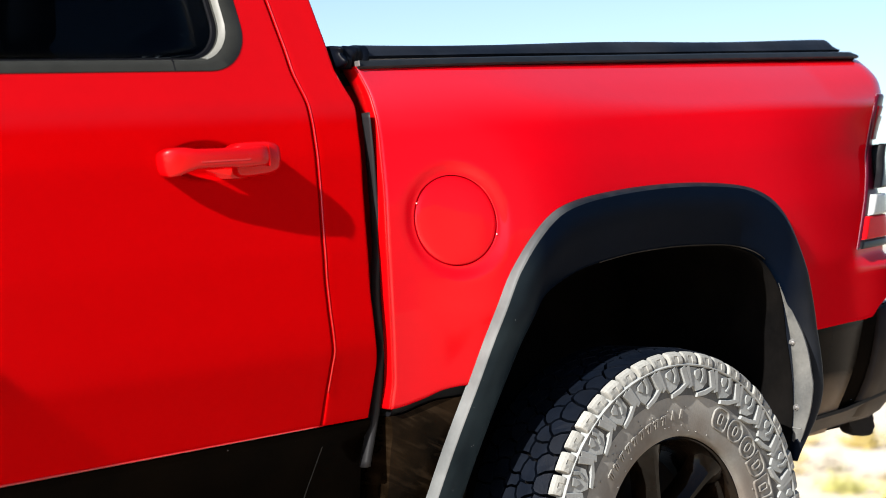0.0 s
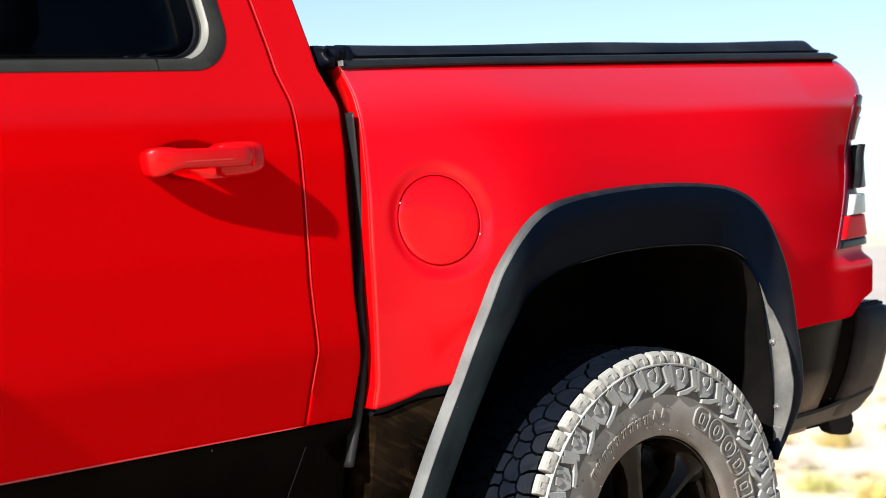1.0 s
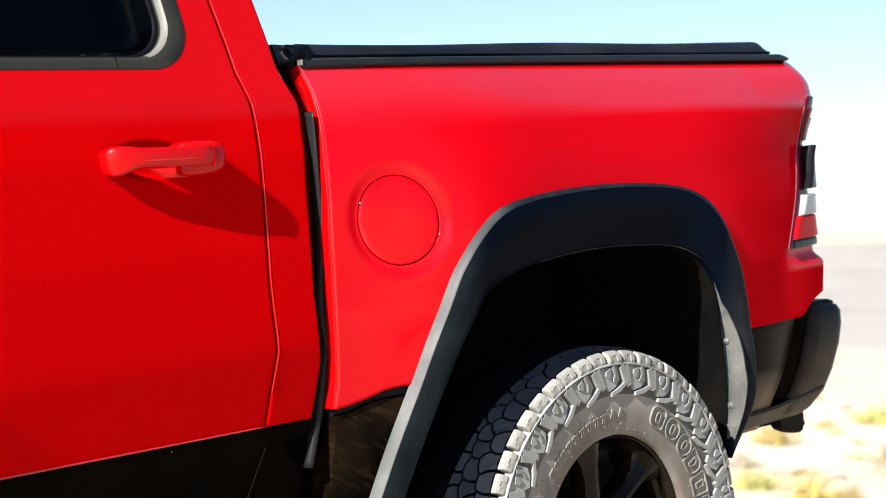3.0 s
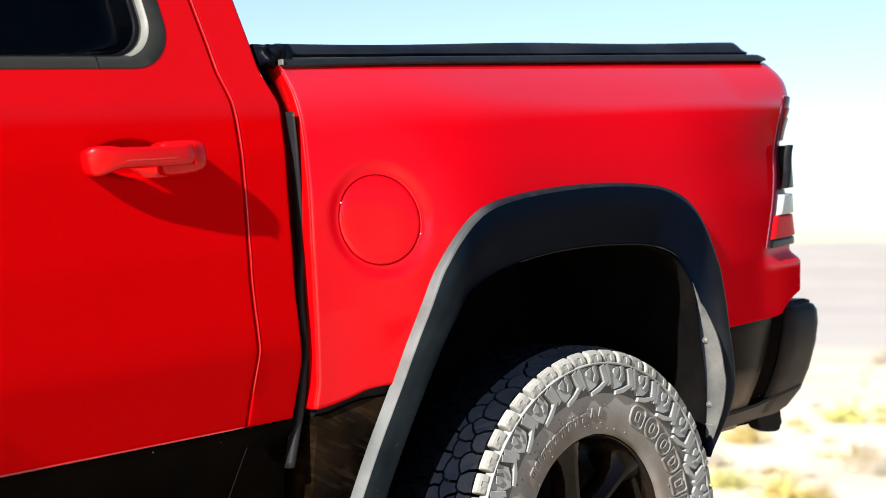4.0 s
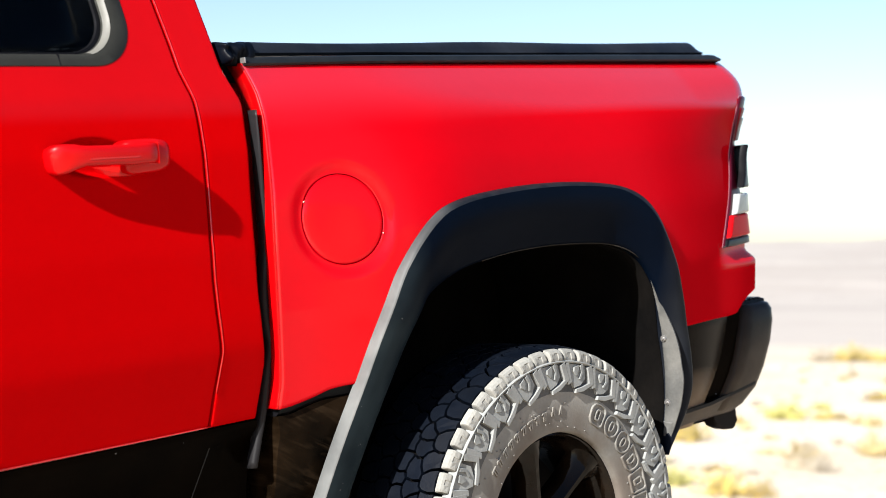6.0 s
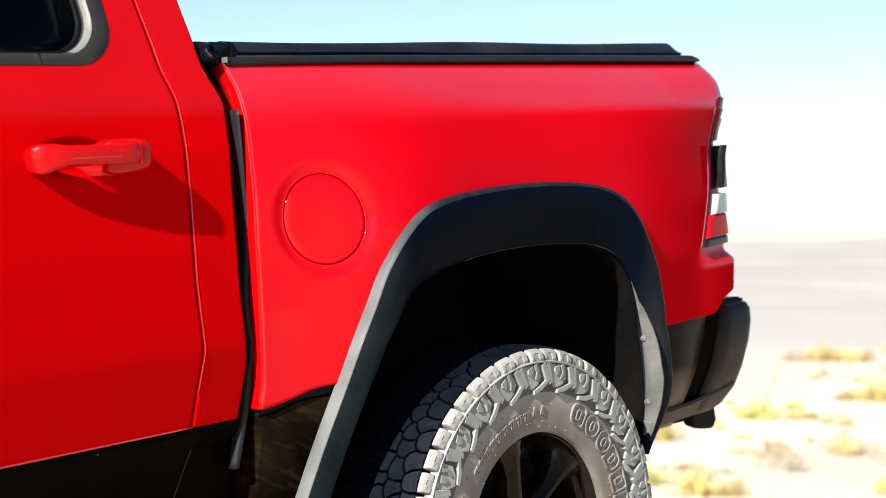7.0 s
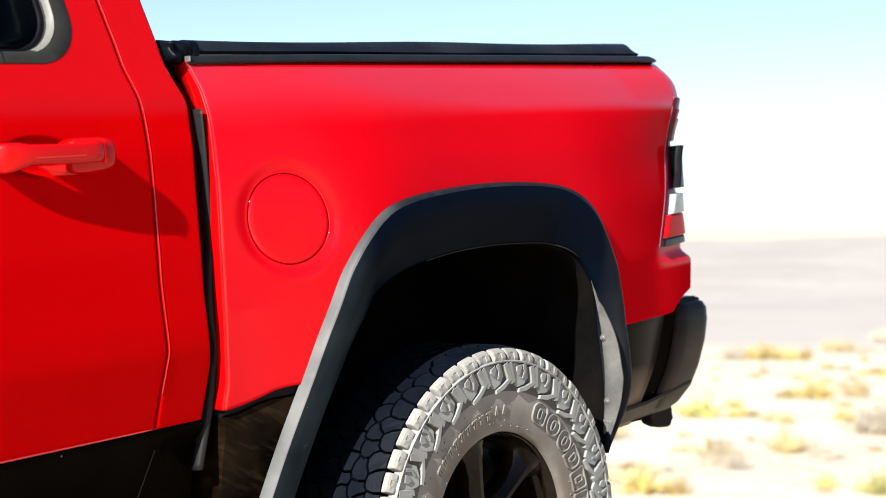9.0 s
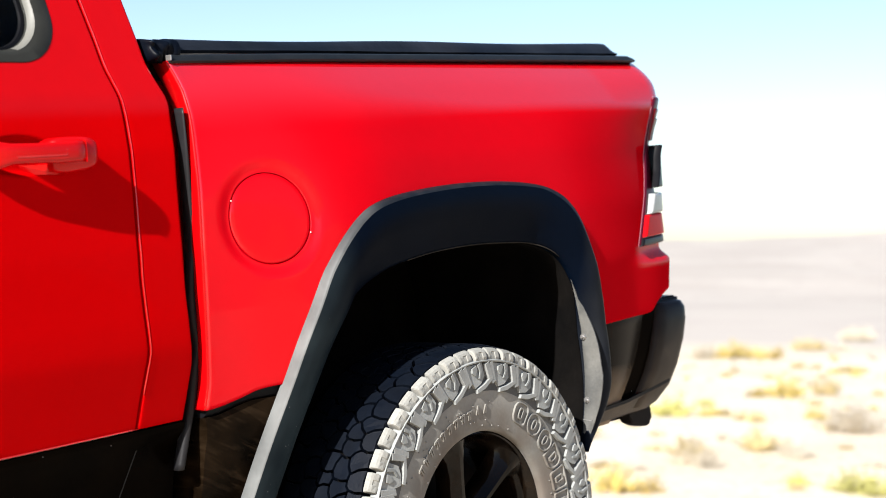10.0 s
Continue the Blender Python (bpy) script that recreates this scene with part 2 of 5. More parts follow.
def painted_sheen(m, x0, x1, color, amount, axis="X"):
    """A painted film of sunlit or mirrored tone that comes in from x0 to x1 along an axis, blotchy at hand size."""
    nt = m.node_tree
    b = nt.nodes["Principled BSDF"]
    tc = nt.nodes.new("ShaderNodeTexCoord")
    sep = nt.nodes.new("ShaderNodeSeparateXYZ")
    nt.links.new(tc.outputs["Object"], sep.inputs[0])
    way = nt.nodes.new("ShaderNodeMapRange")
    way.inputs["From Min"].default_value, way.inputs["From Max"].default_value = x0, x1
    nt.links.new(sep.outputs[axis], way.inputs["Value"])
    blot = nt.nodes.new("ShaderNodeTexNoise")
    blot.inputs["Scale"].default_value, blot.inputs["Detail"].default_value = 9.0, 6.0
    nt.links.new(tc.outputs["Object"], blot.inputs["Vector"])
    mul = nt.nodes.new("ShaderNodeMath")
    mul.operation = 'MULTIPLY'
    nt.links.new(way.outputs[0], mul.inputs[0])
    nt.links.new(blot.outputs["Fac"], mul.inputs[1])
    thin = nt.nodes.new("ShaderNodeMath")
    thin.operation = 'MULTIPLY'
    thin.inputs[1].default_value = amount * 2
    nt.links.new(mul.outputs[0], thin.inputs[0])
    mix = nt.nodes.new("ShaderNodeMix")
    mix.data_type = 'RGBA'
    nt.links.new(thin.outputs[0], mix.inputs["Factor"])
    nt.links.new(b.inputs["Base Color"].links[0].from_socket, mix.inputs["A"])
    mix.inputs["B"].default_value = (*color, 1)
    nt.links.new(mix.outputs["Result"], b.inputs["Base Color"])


def reflection_streaks(m, turn, color, amount, first=0.52):
    """Painted reflections of the ground: long thin streaks lying at a slant across the panel."""
    nt = m.node_tree
    b = nt.nodes["Principled BSDF"]
    tc = nt.nodes.new("ShaderNodeTexCoord")
    lay = nt.nodes.new("ShaderNodeMapping")
    lay.vector_type = 'TEXTURE'
    lay.inputs["Rotation"].default_value = (0, turn, 0)
    lay.inputs["Scale"].default_value = (.10, .10, .016)
    nt.links.new(tc.outputs["Object"], lay.inputs["Vector"])
    n = nt.nodes.new("ShaderNodeTexNoise")
    n.inputs["Scale"].default_value, n.inputs["Detail"].default_value, n.inputs["Distortion"].default_value = 1.0, 7.0, 0.9
    nt.links.new(lay.outputs[0], n.inputs["Vector"])
    ramp = nt.nodes.new("ShaderNodeMapRange")
    ramp.inputs["From Min"].default_value, ramp.inputs["From Max"].default_value = first, .74
    ramp.inputs["To Max"].default_value = amount
    nt.links.new(n.outputs["Fac"], ramp.inputs["Value"])
    mix = nt.nodes.new("ShaderNodeMix")
    mix.data_type = 'RGBA'
    nt.links.new(ramp.outputs[0], mix.inputs["Factor"])
    nt.links.new(b.inputs["Base Color"].links[0].from_socket, mix.inputs["A"])
    mix.inputs["B"].default_value = (*color, 1)
    nt.links.new(mix.outputs["Result"], b.inputs["Base Color"])


def rim_soil(m, r0, r1, color, amount):
    """Brown soil caught on the sidewall, thicker from radius r0 in to r1."""
    nt = m.node_tree
    b = nt.nodes["Principled BSDF"]
    tc = nt.nodes.new("ShaderNodeTexCoord")
    flat = nt.nodes.new("ShaderNodeVectorMath")
    flat.operation = 'MULTIPLY'
    flat.inputs[1].default_value = (1, 0, 1)
    nt.links.new(tc.outputs["Object"], flat.inputs[0])
    far = nt.nodes.new("ShaderNodeVectorMath")
    far.operation = 'LENGTH'
    nt.links.new(flat.outputs[0], far.inputs[0])
    way = nt.nodes.new("ShaderNodeMapRange")
    way.interpolation_type = 'SMOOTHSTEP'
    way.inputs["From Min"].default_value, way.inputs["From Max"].default_value = r0, r1
    nt.links.new(far.outputs["Value"], way.inputs["Value"])
    blot = nt.nodes.new("ShaderNodeTexNoise")
    blot.inputs["Scale"].default_value, blot.inputs["Detail"].default_value = 7.0, 6.0
    nt.links.new(tc.outputs["Object"], blot.inputs["Vector"])
    thick = nt.nodes.new("ShaderNodeMapRange")
    thick.inputs["From Min"].default_value, thick.inputs["From Max"].default_value = .3, .6
    thick.inputs["To Max"].default_value = amount
    nt.links.new(blot.outputs["Fac"], thick.inputs["Value"])
    mul = nt.nodes.new("ShaderNodeMath")
    mul.operation = 'MULTIPLY'
    nt.links.new(way.outputs[0], mul.inputs[0])
    nt.links.new(thick.outputs[0], mul.inputs[1])
    mix = nt.nodes.new("ShaderNodeMix")
    mix.data_type = 'RGBA'
    nt.links.new(mul.outputs[0], mix.inputs["Factor"])
    nt.links.new(b.inputs["Base Color"].links[0].from_socket, mix.inputs["A"])
    mix.inputs["B"].default_value = (*color, 1)
    nt.links.new(mix.outputs["Result"], b.inputs["Base Color"])


rim_soil(TYRE, .325, .255, (0.075, 0.056, 0.043), 0.75)
# brown streaks paint the ground's reflection on the lower panel
reflection_streaks(LOWER_BLACK, .6, (0.13, 0.085, 0.05), 0.07)
# sunlit tone painted on the flare's legs and rim, over some dust
painted_sheen(FLARE_PLASTIC, -.33, -.46, (0.20, 0.29, 0.31), 0.085)
painted_sheen(FLARE_PLASTIC, .44, .50, (0.30, 0.30, 0.28), 0.030)
painted_sheen(RIM_PLASTIC, -.24, -.44, (0.31, 0.32, 0.31), 0.32)
# brown of mirrored sand put into the colour, stronger towards the foot
painted_sheen(QUARTER, .30, .14, (0.34, 0.25, 0.17), 0.72, "Z")
painted_sheen(BUMPER, .38, .15, (0.24, 0.18, 0.12), 0.20, "Z")
specks(FLARE_PLASTIC, 130, 0.10, (0.5, 0.5, 0.5), -.36)
specks(GLOSS_BLACK, 80, 0.02, (0.3, 0.3, 0.32))
specks(LOWER_BLACK, 80, 0.03, (0.3, 0.3, 0.32))


def glass(name, tint, rough=0.0):
    m = bpy.data.materials.new(name)
    m.use_nodes = True
    b = m.node_tree.nodes["Principled BSDF"]
    b.inputs["Base Color"].default_value = (*tint, 1)
    b.inputs["Transmission Weight"].default_value = 1.0
    b.inputs["Roughness"].default_value = rough
    b.inputs["IOR"].default_value = 1.10
    return m


PRIVACY = glass("privacy_glass", (0.022, 0.034, 0.048))


# ---- mesh helpers ----
def link(name, mesh, mat, parent, label="", smooth=True, angle=None):
    ob = new(name, mesh)
    mesh.materials.append(mat)
    if smooth:
        mesh.shade_smooth()
    if parent:
        ob.parent = parent
    if label:
        ob["label"] = label
    return ob


def part(name, bm, mat, parent, label="", smooth=False):
    mesh = bpy.data.meshes.new(name)
    bmesh.ops.recalc_face_normals(bm, faces=bm.faces)
    bm.to_mesh(mesh)
    bm.free()
    return link(name, mesh, mat, parent, label, smooth)


def from_data(name, verts, faces, mat, parent, label="", smooth=True, thick=0.0, edge=None):
    mesh = bpy.data.meshes.new(name)
    mesh.from_pydata([tuple(v) for v in verts], [], faces)
    mesh.update()
    ob = link(name, mesh, mat, parent, label, smooth)
    if thick:
        s = ob.modifiers.new("thickness", 'SOLIDIFY')
        s.thickness, s.offset = thick, -1
    if edge:
        mesh.set_sharp_from_angle(angle=radians(edge))
    return ob


def spline(points, n):
    """n points along a smooth curve through the control points, evenly spaced."""
    p = np.array(points, float)
    q = np.vstack([2 * p[0] - p[1], p, 2 * p[-1] - p[-2]])
    out = []
    for i in range(len(p) - 1):
        a, b, c, d = q[i:i + 4]
        for t in np.linspace(0, 1, 24, endpoint=False):
            out.append(0.5 * ((2 * b) + (c - a) * t + (2 * a - 5 * b + 4 * c - d) * t * t + (3 * b - a - 3 * c + d) * t ** 3))
    out = np.array(out + [p[-1]])
    s = np.concatenate([[0], np.cumsum(np.linalg.norm(np.diff(out, axis=0), axis=1))])
    u = np.linspace(0, s[-1], n)
    return np.stack([np.interp(u, s, out[:, k]) for k in range(p.shape[1])], 1)


def smooth_table(xs, ys, sigma):
    """A smoothed profile as a function of one coordinate."""
    g = np.linspace(xs[0], xs[-1], 900)
    v = np.interp(g, xs, ys)
    h = g[1] - g[0]
    k = np.arange(-int(4 * sigma / h), int(4 * sigma / h) + 1) * h
    w = np.exp(-k * k / (2 * sigma * sigma))
    pad = len(k) // 2
    lo = v[0] - (v[1] - v[0]) * np.arange(pad, 0, -1)
    hi = v[-1] + (v[-1] - v[-2]) * np.arange(1, pad + 1)
    sm = np.convolve(np.concatenate([lo, v, hi]), w / w.sum(), "valid")
    return lambda x: np.interp(x, g, sm)


def sstep(a, b, x):
    t = np.clip((x - a) / (b - a), 0, 1)
    return t * t * (3 - 2 * t)


def grid_faces(nu, nv, flip=False):
    f = []
    for i in range(nu - 1):
        for j in range(nv - 1):
            a, b, c, d = i * nv + j, (i + 1) * nv + j, (i + 1) * nv + j + 1, i * nv + j + 1
            f.append((a, d, c, b) if flip else (a, b, c, d))
    return f


def sweep(name, rings, mat, parent, label="", closed_ring=True, closed_path=False, caps=True, smooth=True, edge=None, flip=False):
    """Joins a row of equal rings of points into a tube or band."""
    n, m = len(rings), len(rings[0])
    verts = [tuple(p) for r in rings for p in r]
    faces = []
    for i in range(n if closed_path else n - 1):
        k = (i + 1) % n
        for j in range(m if closed_ring else m - 1):
            l = (j + 1) % m
            f = (i * m + j, k * m + j, k * m + l, i * m + l)
            faces.append(f[::-1] if flip else f)
    if caps and closed_ring and not closed_path:
        faces.append(tuple(range(m)))
        faces.append(tuple((n - 1) * m + j for j in reversed(range(m))))
    return from_data(name, verts, faces, mat, parent, label, smooth, edge=edge)


def box_bm(x0, x1, y0, y1, z0, z1, bevel=0.0, segments=2):
    bm = bmesh.new()
    bmesh.ops.create_cube(bm, size=1.0)
    for v in bm.verts:
        v.co = ((x0 + x1) / 2 + v.co.x * (x1 - x0), (y0 + y1) / 2 + v.co.y * (y1 - y0), (z0 + z1) / 2 + v.co.z * (z1 - z0))
    if bevel:
        bmesh.ops.bevel(bm, geom=list(bm.edges), offset=bevel, segments=segments, affect='EDGES', profile=0.5)
    return bm


def prism(name, outline, y0, y1, mat, parent, label="", bevel=0.004, taper=None):
    """An outline in x and z, drawn out from y0 to y1."""
    bm = bmesh.new()
    a = [bm.verts.new((x, y0, z)) for x, z in outline]
    b = [bm.verts.new((x, y1, z)) for x, z in outline]
    bm.faces.new(a)
    bm.faces.new(b[::-1])
    for i in range(len(a)):
        k = (i + 1) % len(a)
        bm.faces.new((a[i], b[i], b[k], a[k]))
    if bevel:
        bmesh.ops.bevel(bm, geom=list(bm.edges), offset=bevel, segments=2, affect='EDGES', profile=0.5)
    return part(name, bm, mat, parent, label)


def round_rect(x0, x1, z0, z1, radii, n=10):
    """A closed loop, counter-clockwise from the lower left corner; radii: lower left, lower right, upper right, upper left."""
    pts = []
    for (cx, cz, r, a0) in ((x0 + radii[0], z0 + radii[0], radii[0], 180), (x1 - radii[1], z0 + radii[1], radii[1], 270),
                            (x1 - radii[2], z1 - radii[2], radii[2], 0), (x0 + radii[3], z1 - radii[3], radii[3], 90)):
        for k in range(n + 1):
            a = radians(a0 + 90 * k / n)
            pts.append((cx + r * math.cos(a), cz + r * math.sin(a)))
    return pts


import functools

# ---- the pickup truck: x to its tail, y to its far side, z up; origin on the rear wheel's outer face ----
MID = 1.08            # the truck's middle plane
truck = new("pickup_truck")
truck.matrix_world = pose(0, 0, 0.46, -1.367, -4.717, 0)
tagged(truck, "glossy red crew-cab pickup truck with black wheel flares on sand", "pickup truck")

cab_y = smooth_table([-.2, .10, .30, .39, .545, .60, .75, .95, 1.06, 1.15, 1.70, 1.9],
                     [.34, .258, .211, .190, .162, .1612, .167, .188, .214, .250, .46, .55], 0.008)
bed_front_y = smooth_table([.0, .41, .70, .85, 1.0, 1.07, 1.145, 1.25], [.20, .177, .172, .178, .203, .222, .250, .30], 0.03)
bed_main_y = smooth_table([.0, .43, .60, .75, .90, .98, 1.015, 1.075, 1.145, 1.25], [.05, .008, -.008, .002, .026, .048, .062, .115, .200, .33], 0.013)
FUEL_X, FUEL_Z, FUEL_R = -0.506, 0.790, 0.0975
FUEL_K = 0.89         # its width along x, for the skin's slant


def S_cab(x, z):
    return float(cab_y(z))


def bed_skin(x, z):
    u = min(1.0, max(0.0, (x + .88) / .80))
    w = u ** 3 * (6 * u * u - 15 * u + 10) - .10 * sstep(-.47, -.12, x) * (1 - sstep(-.12, .60, x))
    y = bed_front_y(z) * (1 - w) + bed_main_y(z) * w
    tuck = .26 * (1 - .97 * float(sstep(.85, 1.12, z)))
    ledge = .034 * float(sstep(.70, .98, x)) * (1 - float(sstep(.566, .602, z)))      # step under the tail lamp
    return float(y + tuck * max(0.0, x - .38) ** 2 - ledge)


def S_bed(x, z):
    """The bedside's outer skin: swelling from the cab's width to the wheel's, dished round the fuel door."""
    r = math.hypot((x - FUEL_X) / FUEL_K, z - FUEL_Z)
    return bed_skin(x, z) + 0.0065 * (1 - float(sstep(FUEL_R + .004, FUEL_R + .034, r)))


shut_x = smooth_table([.2, .394, .453, .546, .62, .69, .78, .87, .943, 1.014, 1.055, 1.075, 1.124, 1.17, 1.286, 1.50, 1.8],
                      [-.87, -.839, -.830, -.812, -.816, -.817, -.812, -.804, -.799, -.793, -.793, -.797, -.808, -.809, -.818, -.85, -.93], 0.008)
cab_end_x = smooth_table([.1, .277, .385, .435, .508, .557, .652, .771, .878, .998, 1.05, 1.08, 1.129, 1.18, 1.288, 1.5, 1.8],
                         [-.755, -.735, -.720, -.711, -.699, -.703, -.706, -.700, -.691, -.677, -.670, -.682, -.697, -.698, -.705, -.73, -.80], 0.010)
bed_start_x = smooth_table([.2, .405, .456, .552, .648, .744, .851, .935, 1.014, 1.073, 1.109, 1.145, 1.25],
                           [-.70, -.681, -.670, -.667, -.665, -.661, -.653, -.645, -.637, -.634, -.639, -.645, -.655], 0.012)
bed_foot_z = smooth_table([-.72, -.64, -.604, -.568, -.535, -.50, .50, .82, .862, .888, .93, .97, 1.2],
                          [.402, .406, .418, .432, .436, .437, .430, .430, .433, .458, .476, .485, .49], 0.008)
SILL_Z = 0.390


def mirrored(ob):
    """The same part on the truck's far side."""
    c = ob.copy()
    scene.collection.objects.link(c)
    c.parent = ob.parent
    c.matrix_local = Matrix.Translation((0, 2 * MID, 0)) @ Matrix.Diagonal((1, -1, 1, 1)) @ ob.matrix_local
    return c


def side_sheet(name, xa, xb, zs, S, ncol, mat, label="", flange=0.03, flange_right=None, foot=True, drop=None, off=0.0):
    """A pressed panel between two upright edges, its rims folded inwards."""
    fr = flange if flange_right is None else flange_right
    cols = [(0, 0, flange), (0, 0, .006), (0, .0008, .0028), (0, .0028, .0008), (0, .006, 0)]
    cols += [(u, 0, 0) for u in np.linspace(0, 1, ncol)[1:-1]]
    cols += [(1, -.006, 0), (1, -.0028, .0008), (1, -.0008, .0028), (1, 0, .006), (1, 0, fr)]
    rows = [(z, 0) for z in zs]
    if foot:
        z0 = zs[0]
        rows = [(z0, .03), (z0, .005), (z0 + .0012, .0012), (z0 + .005, 0)] + rows[1:]
    verts = []
    for u, dx, fx in cols:
        for z, fz in rows:
            a, b = float(xa(z)), float(xb(z))
            x = a + (b - a) * u + dx
            verts.append((x, S(x, z) + off + max(fx, fz), z))
    faces = grid_faces(len(cols), len(rows))
    if drop:
        keep = []
        for f in faces:
            c = sum((Vector(verts[i]) for i in f), Vector()) / 4
            if not drop(c.x, c.z):
                keep.append(f)
        faces = keep
    return from_data(name, verts, faces, mat, truck, label, thick=0.0012)


# window shapes in the rear door: outer rim of the trim, and the glass edge
WIN = (-1.93, -.8985, 1.131, 1.56)
WIN_RADII = (.03, .100, .07, .06)


def win_loop(inset_side, inset_foot, n=12):
    x0, x1, z0, z1 = WIN
    r = [max(.012, q - inset_foot * .6) for q in WIN_RADII]
    return round_rect(x0 + inset_foot, x1 - inset_side, z0 + inset_foot, z1 - inset_foot, r, n)


def in_window(x, z):
    x0, x1, z0, z1 = WIN[0] + .014, WIN[1] - .018, WIN[2] + .013, WIN[3] - .013
    if not (x0 < x < x1 and z0 < z < z1):
        return False
    r = WIN_RADII[1] - .010
    cx, cz = x1 - r, z0 + r
    return not (x > cx and z < cz and math.hypot(x - cx, z - cz) > r)



def S_door(x, z):
    """The door skin with the finger scoop behind its handle."""
    q = math.hypot((x + 1.058) / .092, (z - .950) / .041)
    return S_cab(x, z) + .015 * (1 - float(sstep(.62, 1.0, q)))


Z_DOOR = np.concatenate([np.linspace(SILL_Z, .90, 50), np.linspace(.905, 1.01, 30), np.linspace(1.02, 1.12, 12), np.linspace(1.13, 1.60, 40)])
rear_door = side_sheet("rear_door", lambda z: -1.985, lambda z: shut_x(z) - .0016, Z_DOOR, S_door, 190, RED_DOOR, drop=in_window)
Z_CORNER = np.concatenate([np.linspace(SILL_Z, 1.12, 74), np.linspace(1.13, 1.62, 36)])
cab_corner = side_sheet("cab_corner", lambda z: shut_x(z) + .0016, cab_end_x, Z_CORNER, S_cab, 12, RED_DOOR, flange=.03, flange_right=.16, off=-.0012)
mirrored(rear_door), mirrored(cab_corner)


def hem(name, path, radius, parent):
    """A thin rolled hem of painted sheet along an edge."""
    rings = []
    for i, p in enumerate(path):
        d = (Vector(path[min(i + 1, len(path) - 1)]) - Vector(path[max(i - 1, 0)])).normalized()
        a = d.cross(Vector((0, 1, 0))).normalized()
        b = d.cross(a)
        rings.append([Vector(p) + (a * math.cos(q) + b * math.sin(q)) * radius for q in np.linspace(0, 2 * math.pi, 8, endpoint=False)])
    return sweep(name, rings, HEM_RED, parent)


hem("corner_hem", [(float(shut_x(z)) + .0026, S_cab(0, z) - .0012, z) for z in np.linspace(.46, 1.40, 80)], .0012, cab_corner)
hem("door_hem", [(x, S_cab(x, SILL_Z + .004) + .001, SILL_Z + .0015) for x in np.linspace(-1.98, -.835, 40)], .0017, rear_door)


def band(name, outer, inner, profile, S, mat, parent, label=""):
    """A closed band between two loops; profile: share of the way from outer to inner, and depth off the skin."""
    rings = []
    for (ox, oz), (ix, iz) in zip(outer, inner):
        rings.append([(ox + (ix - ox) * t, S(ox + (ix - ox) * t, oz + (iz - oz) * t) + d, oz + (iz - oz) * t) for t, d in profile])
    return sweep(name, rings, mat, parent, label, closed_ring=False, closed_path=True, edge=38)


trim = band("window_trim", win_loop(0, 0), win_loop(.046, .026), [(0, .004), (0, -.0005), (.05, -.002), (.50, -.0025), (.80, -.0015), (.86, .0005), (.97, .012), (1, .014), (1, .04)],
            S_cab, TRIM, rear_door, "satin dark grey window trim")
# paler bevel paints the sun's highlight round the rear corner only
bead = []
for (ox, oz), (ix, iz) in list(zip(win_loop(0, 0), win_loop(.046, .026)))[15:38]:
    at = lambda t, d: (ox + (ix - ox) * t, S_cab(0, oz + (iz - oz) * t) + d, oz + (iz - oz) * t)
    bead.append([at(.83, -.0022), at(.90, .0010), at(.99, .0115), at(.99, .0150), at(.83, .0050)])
sweep("trim_bevel", bead, TRIM_EDGE, rear_door, "inner bevel, paler to paint its highlight", edge=40)
band("window_seal", win_loop(.045, .025), win_loop(.058, .031), [(0, .022), (.2, .019), (.8, .019), (1, .026)], S_cab, RUBBER, rear_door)
sweep("trim_joint", [[(-1.0818, S_cab(0, z) - .0027, z), (-1.0800, S_cab(0, z) - .0027, z), (-1.0800, S_cab(0, z) + .002, z), (-1.0818, S_cab(0, z) + .002, z)] for z in np.linspace(1.132, 1.156, 6)], RUBBER, rear_door, smooth=False)


def pane_mesh(name, loop, S, depth, mat, parent, label=""):
    """A pane following the skin's lean, with thickness."""
    zs = sorted(set(round(z, 4) for _, z in loop))
    rows = np.linspace(min(zs), max(zs), 14)
    loop = np.array(loop)
    verts, faces = [], []
    for z in rows:
        xs = []
        for (xa, za), (xb, zb) in zip(loop, np.roll(loop, -1, 0)):
            if (za - z) * (zb - z) <= 0 and za != zb:
                xs.append(xa + (xb - xa) * (z - za) / (zb - za))
        if len(xs) < 2:
            xs = [loop[np.abs(loop[:, 1] - z) < 1e-3][:, 0].min(), loop[np.abs(loop[:, 1] - z) < 1e-3][:, 0].max()]
        for x in np.linspace(min(xs), max(xs), 10):
            verts.append((x, S(x, z) + depth, z))
    for i in range(len(rows) - 1):
        for j in range(9):
            faces.append((i * 10 + j, i * 10 + j + 1, (i + 1) * 10 + j + 1, (i + 1) * 10 + j))
    return from_data(name, verts, faces, mat, parent, label, thick=0.004)


pane = pane_mesh("window_pane", win_loop(.048, .027), S_cab, .024, PRIVACY, rear_door, "dark tinted privacy glass")
pane.visible_shadow = False


